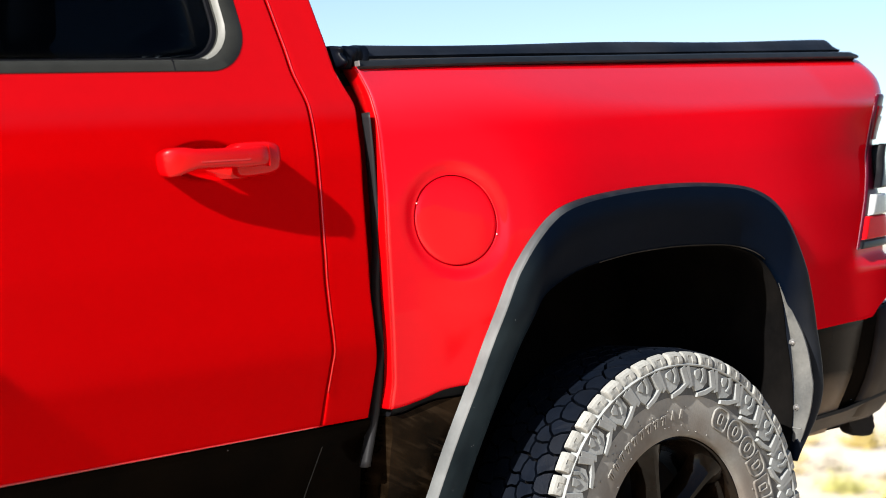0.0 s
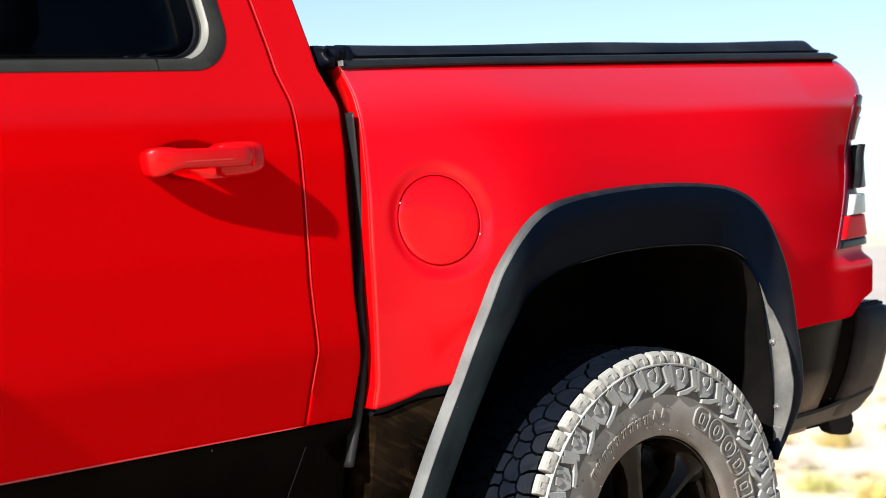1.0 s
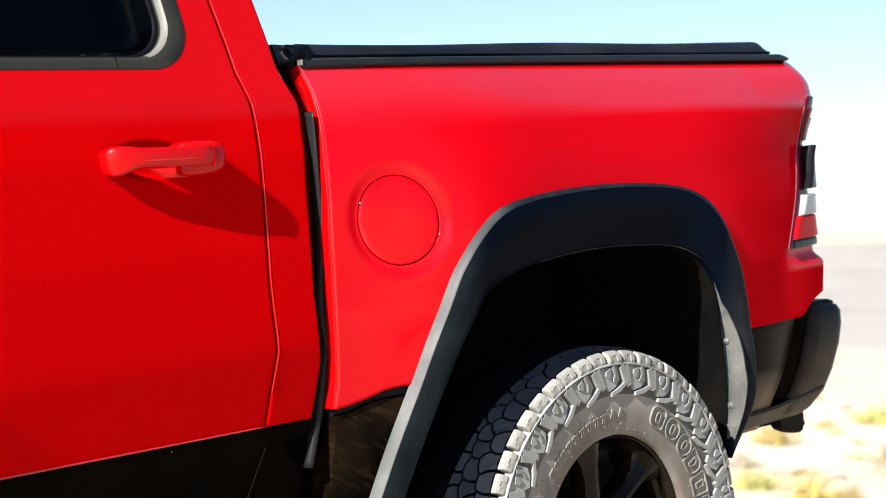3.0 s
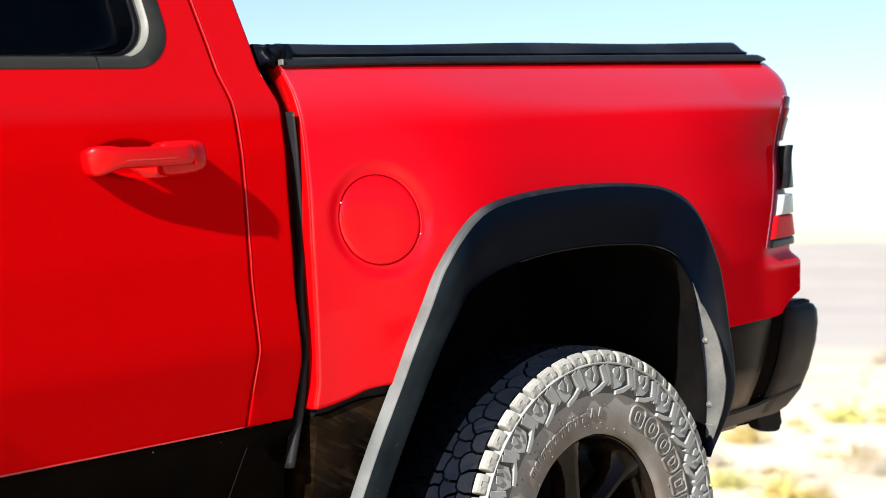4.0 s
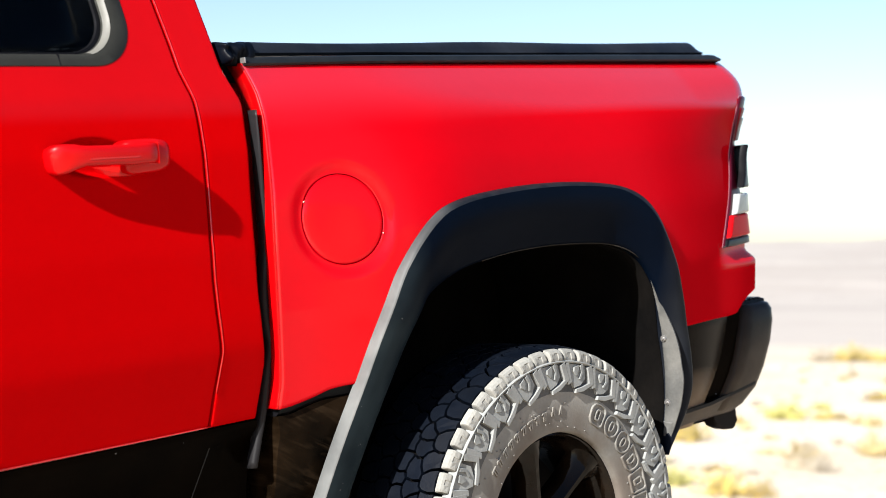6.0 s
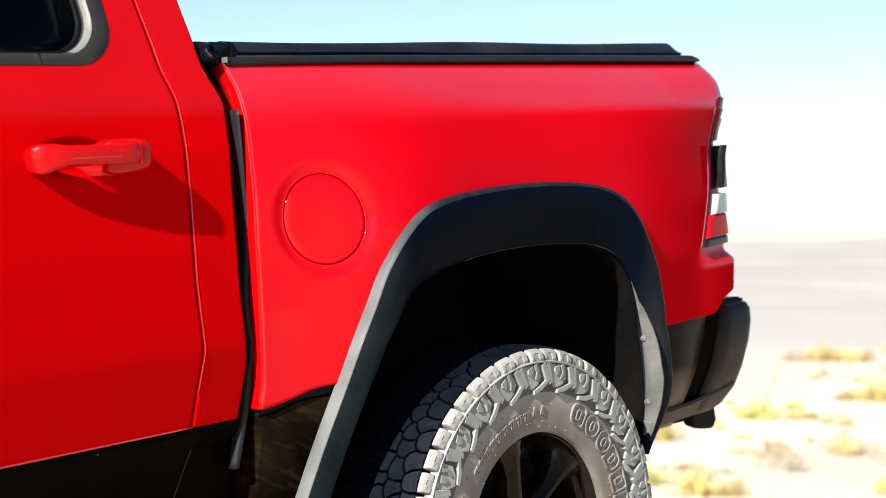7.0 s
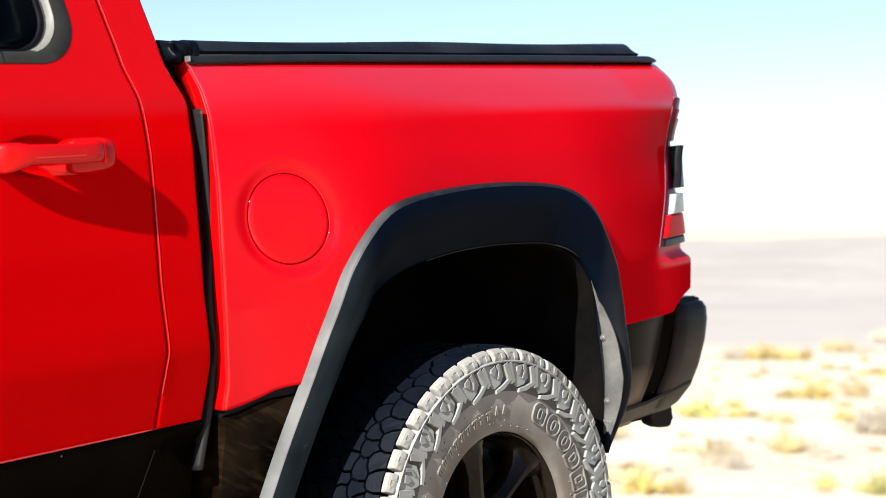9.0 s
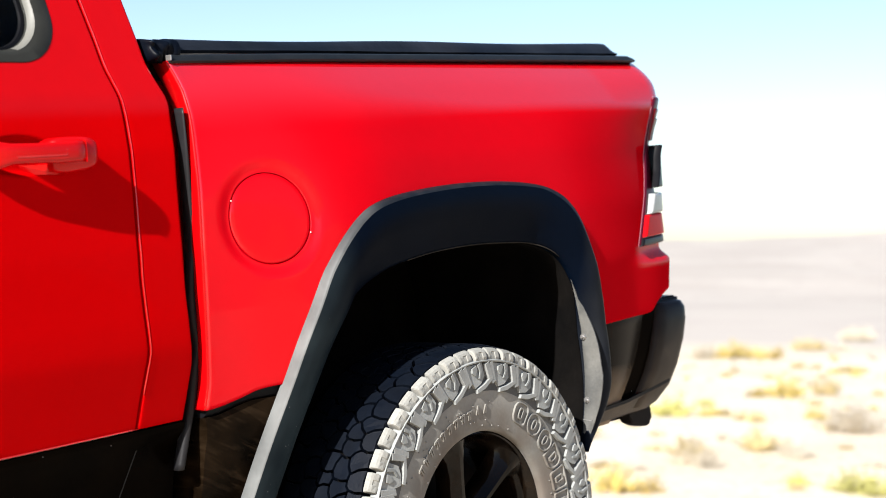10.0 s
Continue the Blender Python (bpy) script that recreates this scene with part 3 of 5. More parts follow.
# door handle: a strap between two feet, over a shallow scoop
def door_handle():
    """Outer strap drawn as a run of rounded sections from its front end to its rear cap."""
    xs = [-1.168, -1.164, -1.155, -1.140, -1.125, -1.105, -1.06, -1.01, -.975, -.952, -.947]
    lift = [.006, .018, .030, .040, .046, .051, .057, .061, .063, .064, .058]     # how far the outer face stands off
    top = [.958, .970, .976, .977, .976, .972, .971, .971, .972, .972, .968]
    low = [.938, .926, .919, .921, .927, .933, .933, .931, .932, .932, .936]
    deep = [.016, .026, .034, .030, .025, .022, .022, .022, .022, .022, .016]
    rings = []
    for x, l, t, b, d in zip(xs, lift, top, low, deep):
        cz, hz = (t + b) / 2, (t - b) / 2
        cy, hy = S_cab(x, cz) - l + d / 2, d / 2
        ring = []
        for k in range(20):
            a = 2 * math.pi * k / 20
            c, s = math.cos(a), math.sin(a)
            ring.append((x, cy - hy * math.copysign(abs(c) ** .55, c), cz + hz * math.copysign(abs(s) ** .55, s)))
        rings.append(ring)
    h = sweep("door_handle", rings, HANDLE_RED, rear_door, "red body-coloured pull handle")
    rings = []
    for x, t, b, l in ((-1.018, .970, .926, .028), (-1.014, .976, .917, .040), (-1.004, .980, .912, .050), (-.972, .9815, .912, .054), (-.946, .981, .914, .057), (-.930, .978, .918, .058), (-.921, .972, .925, .054),
                       (-.917, .962, .936, .042)):
        cz, hz, hy = (t + b) / 2, (t - b) / 2, (l + .006) / 2
        ring = []
        for k in range(24):
            a = 2 * math.pi * k / 24
            c, q = math.cos(a), math.sin(a)
            z = cz + hz * math.copysign(abs(q) ** .5, q)
            ring.append((x, S_cab(x, cz) - l + hy - hy * math.copysign(abs(c) ** .5, c), z))
        rings.append(ring)
    sweep("handle_cap", rings, HANDLE_RED, h)
    return h


handle = door_handle()
# front foot of the handle, its scoop shade and the slim inlay line on the strap
w = S_cab(-1, .93)
from_data("handle_foot", [(-1.060, w + .010, .932), (-1.044, w + .010, .913), (-.998, w - .032, .911), (-1.004, w - .032, .930), (-.985, w + .012, .932), (-.985, w + .012, .909)],
          [(0, 1, 2, 3), (3, 2, 5, 4), (0, 3, 4), (1, 5, 2), (0, 4, 5, 1)], HANDLE_RED, rear_door, smooth=False)
def strap_y(x):
    return S_cab(x, .955) - float(np.interp(x, [-1.105, -1.06, -1.01, -.975, -.952], [.051, .057, .061, .063, .064])) - .0006


for z0 in (.9460,):
    sweep("inlay_groove", [[(x, strap_y(x) - .0006, z0 - .0010), (x, strap_y(x) - .0006, z0 + .0010), (x, strap_y(x) + .004, z0 + .0010), (x, strap_y(x) + .004, z0 - .0010)]
                           for x in np.linspace(-1.100, -.996, 12)], HEM_RED, rear_door, smooth=False)
part("inlay_groove", box_bm(-.997, -.9955, strap_y(-.996), strap_y(-.996) + .004, .9455, .9575), HEM_RED, rear_door)
part("cap_joint", box_bm(-.9535, -.952, S_cab(-1, .95) - .0642, S_cab(-1, .95) - .05, .931, .973), HANDLE_RED, rear_door)

# rocker under the doors, and the seal in the gap behind the cab
rocker_rings = []
for x in np.linspace(-3.1, -.715, 40):
    rocker_rings.append([(x, y, z) for y, z in ((.205, .395), (.192, .386), (.195, .372), (.225, .34), (.245, .25), (.262, .16), (.30, .10), (.40, .10), (.40, .395))])
rocker = sweep("rocker_panel", rocker_rings, GLOSS_BLACK, truck, "glossy black rocker panel", edge=50)
mirrored(rocker)
joint = []
for z, x, y in ((.376, -.811, .2065), (.34, -.820, .2245), (.25, -.856, .2445), (.17, -.885, .2595)):
    joint.append([(x - .0012, y, z), (x + .0006, y - .001, z), (x + .0006, y + .01, z), (x - .0012, y + .01, z)])
sweep("rocker_joint", joint, BLACK_PLASTIC, rocker, smooth=False)
seal_path = spline([(-.656, .200, 1.034), (-.657, .196, .97), (-.657, .195, .887), (-.657, .195, .815), (-.659, .195, .743), (-.669, .196, .672), (-.672, .196, .612),
                    (-.668, .196, .548), (-.668, .197, .527), (-.6765, .200, .481), (-.684, .203, .435), (-.694, .207, .389), (-.7065, .210, .343), (-.7235, .212, .285)], 60)
rings = []
for i, (x, y, z) in enumerate(seal_path):
    w = (.0115 - .0012 * float(sstep(44, 52, i))) * (0.12 + 0.60 * min(1, i / 20) + .28 * float(sstep(20, 34, i))) * (1 - .3 * math.exp(-((i - 39) / 2.5) ** 2))
    rings.append([(x + w * math.cos(a), y + .016 * math.sin(a), z) for a in np.linspace(0, 2 * math.pi, 10, endpoint=False)])
seal = sweep("gap_seal", rings, SEAL, truck, "black rubber seal in the cab gap")
# dark filler behind the gap
part("gap_filler", box_bm(-.725, -.45, .300, .33, .40, 1.10), RED, truck)

# ---- bedside ----
O_PTS = [(-.6636, .062), (-.613, .192), (-.565, .3126), (-.512, .437), (-.468, .544), (-.420, .648), (-.388, .697), (-.352, .740), (-.310, .777), (-.262, .802), (-.180, .819),
         (-.04, .830), (.10, .832), (.22, .826), (.315, .814), (.372, .799), (.415, .775), (.447, .738), (.474, .684), (.502, .606), (.522, .545), (.540, .485), (.557, .40),
         (.563, .33), (.556, .265), (.526, .20), (.452, .113)]
I_PTS = [(-.545, .075), (-.488, .205), (-.440, .318), (-.392, .430), (-.350, .520), (-.306, .592), (-.280, .616), (-.250, .634), (-.215, .649), (-.175, .660), (-.115, .670),
         (-.02, .679), (.10, .682), (.20, .678), (.282, .671), (.335, .658), (.372, .640), (.402, .613), (.424, .582), (.444, .540), (.457, .50), (.468, .452), (.480, .395),
         (.487, .33), (.486, .265), (.472, .20), (.442, .122)]
NF = 120
# pair each outer point with the inner one at the same share of the control points
oi = spline([(*o, *i) for o, i in zip(O_PTS, I_PTS)], NF)
O_CURVE, I_CURVE = oi[:, :2], oi[:, 2:]


def inside_poly(x, z, poly):
    c = False
    for (xa, za), (xb, zb) in zip(poly, np.roll(poly, -1, 0)):
        if (za > z) != (zb > z) and x < (xb - xa) * (z - za) / (zb - za) + xa:
            c = not c
    return c


HOLE = O_CURVE * .72 + I_CURVE * .28
HOLE[:, 0] = np.where((O_CURVE[:, 0] < -.40) & (O_CURVE[:, 1] < .6), np.maximum(HOLE[:, 0], O_CURVE[:, 0] + .035), HOLE[:, 0])
ARCH = np.vstack([HOLE, [(.49, -.5), (-.70, -.5)]])


def bed_point(xn, zn):
    """Panel coordinates to the skin: rims follow the front edge and the foot, the tail turns the corner."""
    z = zn + (float(bed_foot_z(xn)) - .40) * (1 - float(sstep(.40, .52, zn)))
    xs = .955 - .010 * (1 - float(sstep(.56, .64, z))) + .070 * float(sstep(.80, 1.12, z))       # where the tail corner begins
    if xn <= .945:
        x = xn + (float(bed_start_x(z)) + .66) * (1 - float(sstep(-.66, -.58, xn)))
        x += (xs - .945) * float(sstep(.60, .945, xn))
        return (x, S_bed(x, z), z)
    slope = (bed_skin(xs, z) - bed_skin(xs - .004, z)) / .004
    a0, r = math.atan(slope), .15
    full = a0 + (xn - .945) / r
    a = min(full, math.pi / 2)
    x = xs + r * (math.sin(a) - math.sin(a0))
    return (x, S_bed(xs, z) + r * (math.cos(a0) - math.cos(a)) + max(0.0, full - math.pi / 2) * r, z)


def build_bedside():
    step = .008
    xs = np.arange(-.66, 1.30, step)
    zs = np.linspace(.40, 1.137, 93)
    nx, nz = len(xs), len(zs)
    verts, index = [], {}
    fi = (int(round((FUEL_X - .136 + .66) / step)), int(round((FUEL_X + .136 + .66) / step)))
    fj = (int(np.argmin(abs(zs - FUEL_Z + .136))), int(np.argmin(abs(zs - FUEL_Z - .136))))

    def vert(i, j):
        if (i, j) not in index:
            index[i, j] = len(verts)
            verts.append(bed_point(xs[i], zs[j]))
        return index[i, j]

    faces = []
    for i in range(nx - 1):
        for j in range(nz - 1):
            if fi[0] <= i < fi[1] and fj[0] <= j < fj[1]:
                continue
            cx, cz = xs[i] + step / 2, (zs[j] + zs[j + 1]) / 2
            if -.68 < cx < .56 and cz < .84 and inside_poly(cx, cz, ARCH):
                continue
            faces.append((vert(i, j), vert(i + 1, j), vert(i + 1, j + 1), vert(i, j + 1)))
    # round patch about the fuel door
    loop = [(i, fj[0]) for i in range(fi[0], fi[1])] + [(fi[1], j) for j in range(fj[0], fj[1])]
    loop += [(i, fj[1]) for i in range(fi[1], fi[0], -1)] + [(fi[0], j) for j in range(fj[1], fj[0], -1)]
    rim = [vert(i, j) for i, j in loop]
    dirs = [Vector(((verts[k][0] - FUEL_X) / FUEL_K, verts[k][2] - FUEL_Z)) for k in rim]
    rings = [rim]
    for share, into in ((.75, 0), (.5, 0), (.33, 0), (.2, 0), (.1, 0), (.04, 0), (0, 0), (0, .003), (0, .02)):
        ring = []
        for d, k in zip(dirs, rim):
            r = (FUEL_R + .0006) * (1 - share) + d.length * share
            n = d.normalized()
            x, z = FUEL_X + n.x * r * FUEL_K, FUEL_Z + n.y * r
            ring.append(len(verts))
            verts.append((x, S_bed(x, z) + into, z))
        rings.append(ring)
    for a, b in zip(rings, rings[1:]):
        for k in range(len(a)):
            l = (k + 1) % len(a)
            faces.append((a[k], a[l], b[l], b[k]))
    # folded rims: front lip and foot
    front = [vert(0, j) for j in range(nz)]
    lip_v, lip_f = [verts[k] for k in front], []
    prev = list(range(nz))
    for dx, dy in ((-.0018, .0010), (-.0034, .0032), (-.0042, .0065), (-.0044, .012), (-.002, .05)):
        ring = []
        for k in range(nz):
            x, y, z = lip_v[k]
            ring.append(len(lip_v))
            lip_v.append((x + dx, y + dy, z))
        for k in range(nz - 1):
            lip_f.append((ring[k], prev[k], prev[k + 1], ring[k + 1]))
        prev = ring
    foot = [(i, vert(i, 0)) for i in range(nx) if (i, 0) in index]
    prev = [v for _, v in foot]
    for dz, dy in ((-.0015, .0015), (-.002, .005), (.0, .04)):
        ring = []
        for i, v in foot:
            x, y, z = verts[v]
            ring.append(len(verts))
            verts.append((x, y + dy, z + dz))
        for k in range(len(foot) - 1):
            if foot[k + 1][0] - foot[k][0] == 1:
                faces.append((ring[k], ring[k + 1], prev[k + 1], prev[k]))
        prev = ring
    ob = from_data("bedside_panel", verts, faces, RED, truck, "glossy red bedside panel", thick=0.0012)
    from_data("front_lip", lip_v, lip_f, HANDLE_RED, ob, thick=0.0012)
    return ob


bedside = build_bedside()
mirrored(bedside)


def fuel_door():
    verts, faces, rings = [], [], []
    n = 72
    for r, d in ((.004, -.0015), (.03, -.0015), (.06, -.0015), (.085, -.0015), (.093, -.001), (.0955, .0), (.0965, .0015), (.0968, .004), (.0968, .02)):
        ring = []
        for k in range(n):
            a = 2 * math.pi * k / n
            x, z = FUEL_X + r * FUEL_K * math.cos(a), FUEL_Z + r * math.sin(a)
            ring.append(len(verts))
            verts.append((x, bed_skin(x, z) + .0065 + d, z))
        rings.append(ring)
    faces.append(tuple(rings[0]))
    for a, b in zip(rings, rings[1:]):
        for k in range(n):
            l = (k + 1) % n
            faces.append((a[k], b[k], b[l], a[l]))
    return from_data("fuel_door", verts, faces, RED, bedside, "round red fuel filler door")


fuel_cap = fuel_door()
for a in (154, -22):
    x, z = FUEL_X + (FUEL_R + .001) * FUEL_K * math.cos(radians(a)), FUEL_Z + (FUEL_R + .001) * math.sin(radians(a))
    bm = bmesh.new()
    bmesh.ops.create_uvsphere(bm, u_segments=10, v_segments=6, radius=.0017, matrix=pose(x, bed_skin(x, z) + .005, z))
    part("door_stop", bm, SPECK, fuel_cap, "tiny pale rubber stop", smooth=True)
part("fuel_cup", box_bm(FUEL_X - .105, FUEL_X + .105, .215, .23, FUEL_Z - .105, FUEL_Z + .105), CHASSIS, bedside)


# ---- wheel-arch flare ----
INNER_Y = []


# the flare's section on its front leg, crown and rear leg: share of the way from outer to inner edge, depth off the skin
LEG_SEC = [(.10, .016), (.0, .004), (.010, -.010), (.022, -.0195), (.036, -.0260), (.048, -.0288), (.062, -.0296), (.25, -.0302), (.45, -.0290), (.62, -.0250), (.78, -.0155),
           (.90, -.0020), (.97, .012), (1.0, .026), (.995, .040), (.93, .052), (.60, .040)]
CROWN_SEC = [(.12, .020), (.0, .004), (.004, -.0045), (.012, -.0090), (.026, -.0130), (.046, -.0165), (.072, -.0190), (.20, -.0240), (.36, -.0235), (.56, -.0120), (.76, .0045),
             (.90, .0135), (.965, .0175), (1.0, .0215), (1.005, .0300), (.97, .045), (.55, .050)]
REAR_SEC = [(.12, .020), (.0, .004), (.015, -.008), (.045, -.0180), (.09, -.0245), (.14, -.0280), (.20, -.0300), (.31, -.0315), (.44, -.0305), (.57, -.0265), (.70, -.0195),
            (.82, -.0110), (.92, -.0030), (1.0, .0060), (1.01, .0160), (.98, .032), (.55, .050)]


def flare():
    rings = []
    for k, ((ox, oz), (ix, iz)) in enumerate(zip(O_CURVE, I_CURVE)):
        so = bed_skin(ox, max(oz, .437)) + (.015 * (.437 - min(oz, .437)) / .25 if ox < 0 else 0)
        rear = float(sstep(.30, .47, ox))
        leg = (1 - float(sstep(.56, .815, oz))) * (1 - float(sstep(-.25, -.05, ox)))
        tip = .026 * float(sstep(.30, .12, oz)) * rear        # the rear leg thins towards its foot
        ring = []
        for (ta, ya), (tb, yb), (tc, yc) in zip(LEG_SEC, CROWN_SEC, REAR_SEC):
            t = ta * leg + (tb * (1 - rear) + tc * rear) * (1 - leg)
            y = ya * leg + (yb * (1 - rear) + yc * rear) * (1 - leg)
            ring.append((ox + (ix - ox) * t, so + y + tip * (y < 0) * min(1.0, -y / .03), oz + (iz - oz) * t))
        rings.append(ring)
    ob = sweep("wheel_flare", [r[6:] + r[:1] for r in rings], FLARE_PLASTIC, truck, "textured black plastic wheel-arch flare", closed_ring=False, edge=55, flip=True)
    # the rim's leg carries sun glare in its colour
    sweep("flare_rim", [r[:7] for r in rings], RIM_PLASTIC, ob, "satin flare rim, sun glare painted on its leg", closed_ring=False, edge=55, flip=True)
    # added bead, its pale tone standing for ground mirrored along the inner edge
    lip = [[Vector(r[13]) + Vector((0, .0018 * math.cos(q) - .001, .0018 * math.sin(q))) for q in (0, 1.57, 3.14, 4.71)] for r in rings[int(NF * .40):int(NF * .70)]]
    sweep("flare_lip", lip, LIP, ob, "thin inner lip, pale with painted reflection")
    INNER_Y[:] = [r[13][1] for r in rings]
    return ob


flare_ob = flare()
mirrored(flare_ob)


# liner inside the arch: a ribbed shell running inwards from the flare's inner edge
def arch_liner():
    verts, nv = [], 16
    ins = np.linspace(.02, .62, nv)
    for k, (ix, iz) in enumerate(I_CURVE):
        rib = .004 * math.sin(k * .55)
        for j, q in enumerate(ins):
            y = INNER_Y[k] + .012 + (.62 - INNER_Y[k]) * (q - .02) / .60
            grow = float(sstep(.02, .16, q))
            cx, cz = -.01, .25
            d = Vector((ix - cx, iz - cz))
            d = d * (1 + .06 * grow * float(sstep(.42, .60, iz))) + d.normalized() * rib * grow
            x = cx + d.x
            if ix < -.25:                                # stays behind the front leg
                x -= .03 * float(sstep(.0, .10, y - INNER_Y[k]))
            verts.append((x, y, cz + d.y))
    faces = grid_faces(NF, nv)
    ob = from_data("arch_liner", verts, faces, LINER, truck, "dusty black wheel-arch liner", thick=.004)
    return ob


liner = arch_liner()
mirrored(liner)
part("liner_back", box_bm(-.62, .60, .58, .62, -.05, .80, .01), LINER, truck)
# grey forward-facing strip inside the rear leg, with two fixing screws
# rows of height, then depth and reach of the strip's inner and outer edges
STRIP_ROWS = [(.598, .427, .0135, .4275, .0130), (.572, .433, .0135, .437, .0100), (.514, .449, .0135, .457, .0070), (.456, .460, .0140, .474, -.006), (.427, .466, .0150, .480, -.014),
              (.385, .470, .0170, .484, -.022), (.340, .472, .0170, .485, -.026), (.299, .472, .0180, .486, -.028), (.240, .470, .0220, .482, -.018), (.200, .466, .0250, .474, -.007),
              (.181, .463, .0260, .470, -.001), (.150, .458, .0290, .464, .010)]
rings = []
for k, (z, xi, inner, xo, outer) in enumerate(spline(STRIP_ROWS, 44)):
    wob = .0012 * math.sin(k * 1.7) + .0008 * math.sin(k * .6)
    ring = [(xi + .010, inner + .002, z)]
    for u, bow in ((0, 0), (.10, -.002), (.40, -.0025 - wob), (.65, -.001 + wob), (.85, 0), (1, .001)):
        ring.append((xi + (xo - xi) * u ** 2 + bow, inner + (outer - inner) * u, z))
    rings.append(ring + [(xo + .010, outer + .004, z)])
strip = sweep("liner_strip", rings, STRIP, liner, "dusty grey liner edge strip", edge=40)
sweep("strip_joint", [[(.4645 + dx + .008 * u * u, .025 - .030 * u, .196 - .004 * u + dz) for dx, dz in ((-.0022, -.0013), (-.0022, .0013), (.004, .0013), (.004, -.0013))] for u in np.linspace(0, .8, 6)],
      EDGE_DUST, liner, "pale strip joint", smooth=False)


def screw(x, y, z):
    bm = bmesh.new()
    bmesh.ops.create_cone(bm, cap_ends=True, segments=16, radius1=.0085, radius2=.0075, depth=.004, matrix=pose(x, y, z, 0, -90, 0))
    bmesh.ops.create_cone(bm, cap_ends=True, segments=6, radius1=.0045, radius2=.0035, depth=.005, matrix=pose(x - .004, y, z, 0, -90, 0))
    return part("screw", bm, STEEL, liner, "small steel screw")


screw(.4650, .010, .411)
screw(.4670, .013, .246)

# ---- bed rail, soft cover and its front fold ----
rail_rings = []
for x in np.concatenate([np.linspace(-.642, 1.01, 60), [1.035, 1.050, 1.056]]):
    y = bed_skin(x, 1.128)
    t = 1.0 - .5 * float(sstep(1.03, 1.068, x))
    z0 = 1.131 + .008 * (x + .65) / 1.7
    rail_rings.append([(x, y - .003, z0), (x, y - .006, z0 + .004), (x, y + .001, z0 + .015 * t), (x, y + .008, z0 + .0185 * t), (x, y + .09, z0 + .0185 * t), (x, y + .09, z0 - .004), (x, y + .02, z0 - .004)])
rail = sweep("bed_rail", rail_rings, BLACK_PLASTIC, truck, "black plastic bed rail cap", edge=40)
mirrored(rail)
part("rail_end_cap", box_bm(-.6438, -.6405, bed_skin(-.65, 1.12) - .005, bed_skin(-.65, 1.12) + .012, 1.136, 1.148, .001), STEEL, rail, "scuffed bright rail corner")


def cover_z(x):
    return 1.186 + .010 * float(sstep(-.65, 1.0, x)) + .0022 * math.sin(7 * x + .6)


cov_rings = []
for x in np.concatenate([np.linspace(-.616, .98, 80), [.992, 1.005, 1.022, 1.030]]):
    top = cover_z(x) - .022 * float(sstep(.985, 1.032, x)) ** 1.2
    y = .238 + (.018) * (1 - float(sstep(-.64, -.2, x))) - .016 * float(sstep(.2, 1.0, x))
    wob = .0022 * math.sin(11 * x) + .0015 * math.sin(29 * x)
    z0 = 1.155 + .006 * (x + .65) / 1.7
    half = [(x, y + .004, z0), (x, y - .001 + wob * .5, z0 + .006), (x, y + .006 + wob, (z0 + top) / 2), (x, y + .014, top - .004), (x, y + .022, top)]
    mid = [(x, MID - .4, top + .006), (x, MID + .4, top + .006)]
    far = [(px, 2 * MID - py, pz) for px, py, pz in reversed(half)]
    cov_rings.append(half + mid + far)
cover = sweep("tonneau_cover", cov_rings, VINYL, truck, "black soft vinyl bed cover", edge=45)


def front_fold():
    """Gathered cloth where the cover meets the cab."""
    verts, n, m = [], 70, 34
    sec = spline([(.246, 1.132), (.236, 1.150), (.237, 1.170), (.246, 1.182), (.265, 1.187), (.33, 1.188), (.42, 1.186)], m)
    for i in range(n):
        u = i / (n - 1)
        x = -.735 + .128 * u
        gather = 1 - float(sstep(.55, 1.0, u))
        for j, (y, z) in enumerate(sec):
            h = j / (m - 1)
            run = u * 7 + h * 2.2                      # creases fan out from the corner
            w = (noise.noise((u * 3 + h * 2.5, h * 2.6 - u, 1.3)) * .0130 + noise.noise((u * 4 + h * 8, h * 7 - u * 5, 4.1)) * .0110) * (.15 + gather)
            w += (.25 - abs(noise.noise((u * 4 + h * 5, h * 3 - u * 4, 7.7)))) * .026 * (.1 + gather)   # sharp crumples
            up = (.034 * max(0.0, 1 - u / .45) ** 1.5 - .002) * min(1.0, h * 3)
            tuckin = .07 * float(sstep(-.680, -.698, x))       # slips in behind the cab
            verts.append((x, y + .010 * gather * (1 - h) + w + tuckin, z + up + w * .35 * min(1.0, h * 3)))
    return from_data("cover_fold", verts, grid_faces(n, m), CLOTH, cover, "gathered black cloth fold", thick=.002)


front_fold()
part("front_header", box_bm(-.700, -.600, .30, 2 * MID - .30, 1.08, 1.165, .01), BLACK_PLASTIC, truck)

# tailgate and bed floor close the box
part("tailgate", box_bm(1.035, 1.085, .235, 2 * MID - .235, .47, 1.135, .015, 3), RED, truck, "glossy red tailgate")
part("bed_floor", box_bm(-.63, 1.03, .66, 2 * MID - .66, .52, .56), CHASSIS, truck)


# ---- tail lamp round the rear corner ----
lamp_edge_x = smooth_table([.55, .632, .676, .812, .924, .985, 1.009, 1.03, 1.06], [.748, .802, .833, .926, .979, .992, 1.000, 1.022, 1.055], .008)


@functools.lru_cache(maxsize=None)
def lamp_edge(z):
    """Panel coordinate of the lamp's front edge at a height."""
    lo, hi = .6, 1.2
    for _ in range(24):
        mid = (lo + hi) / 2
        lo, hi = (mid, hi) if bed_point(mid, z)[0] < lamp_edge_x(z) else (lo, mid)
    return lo


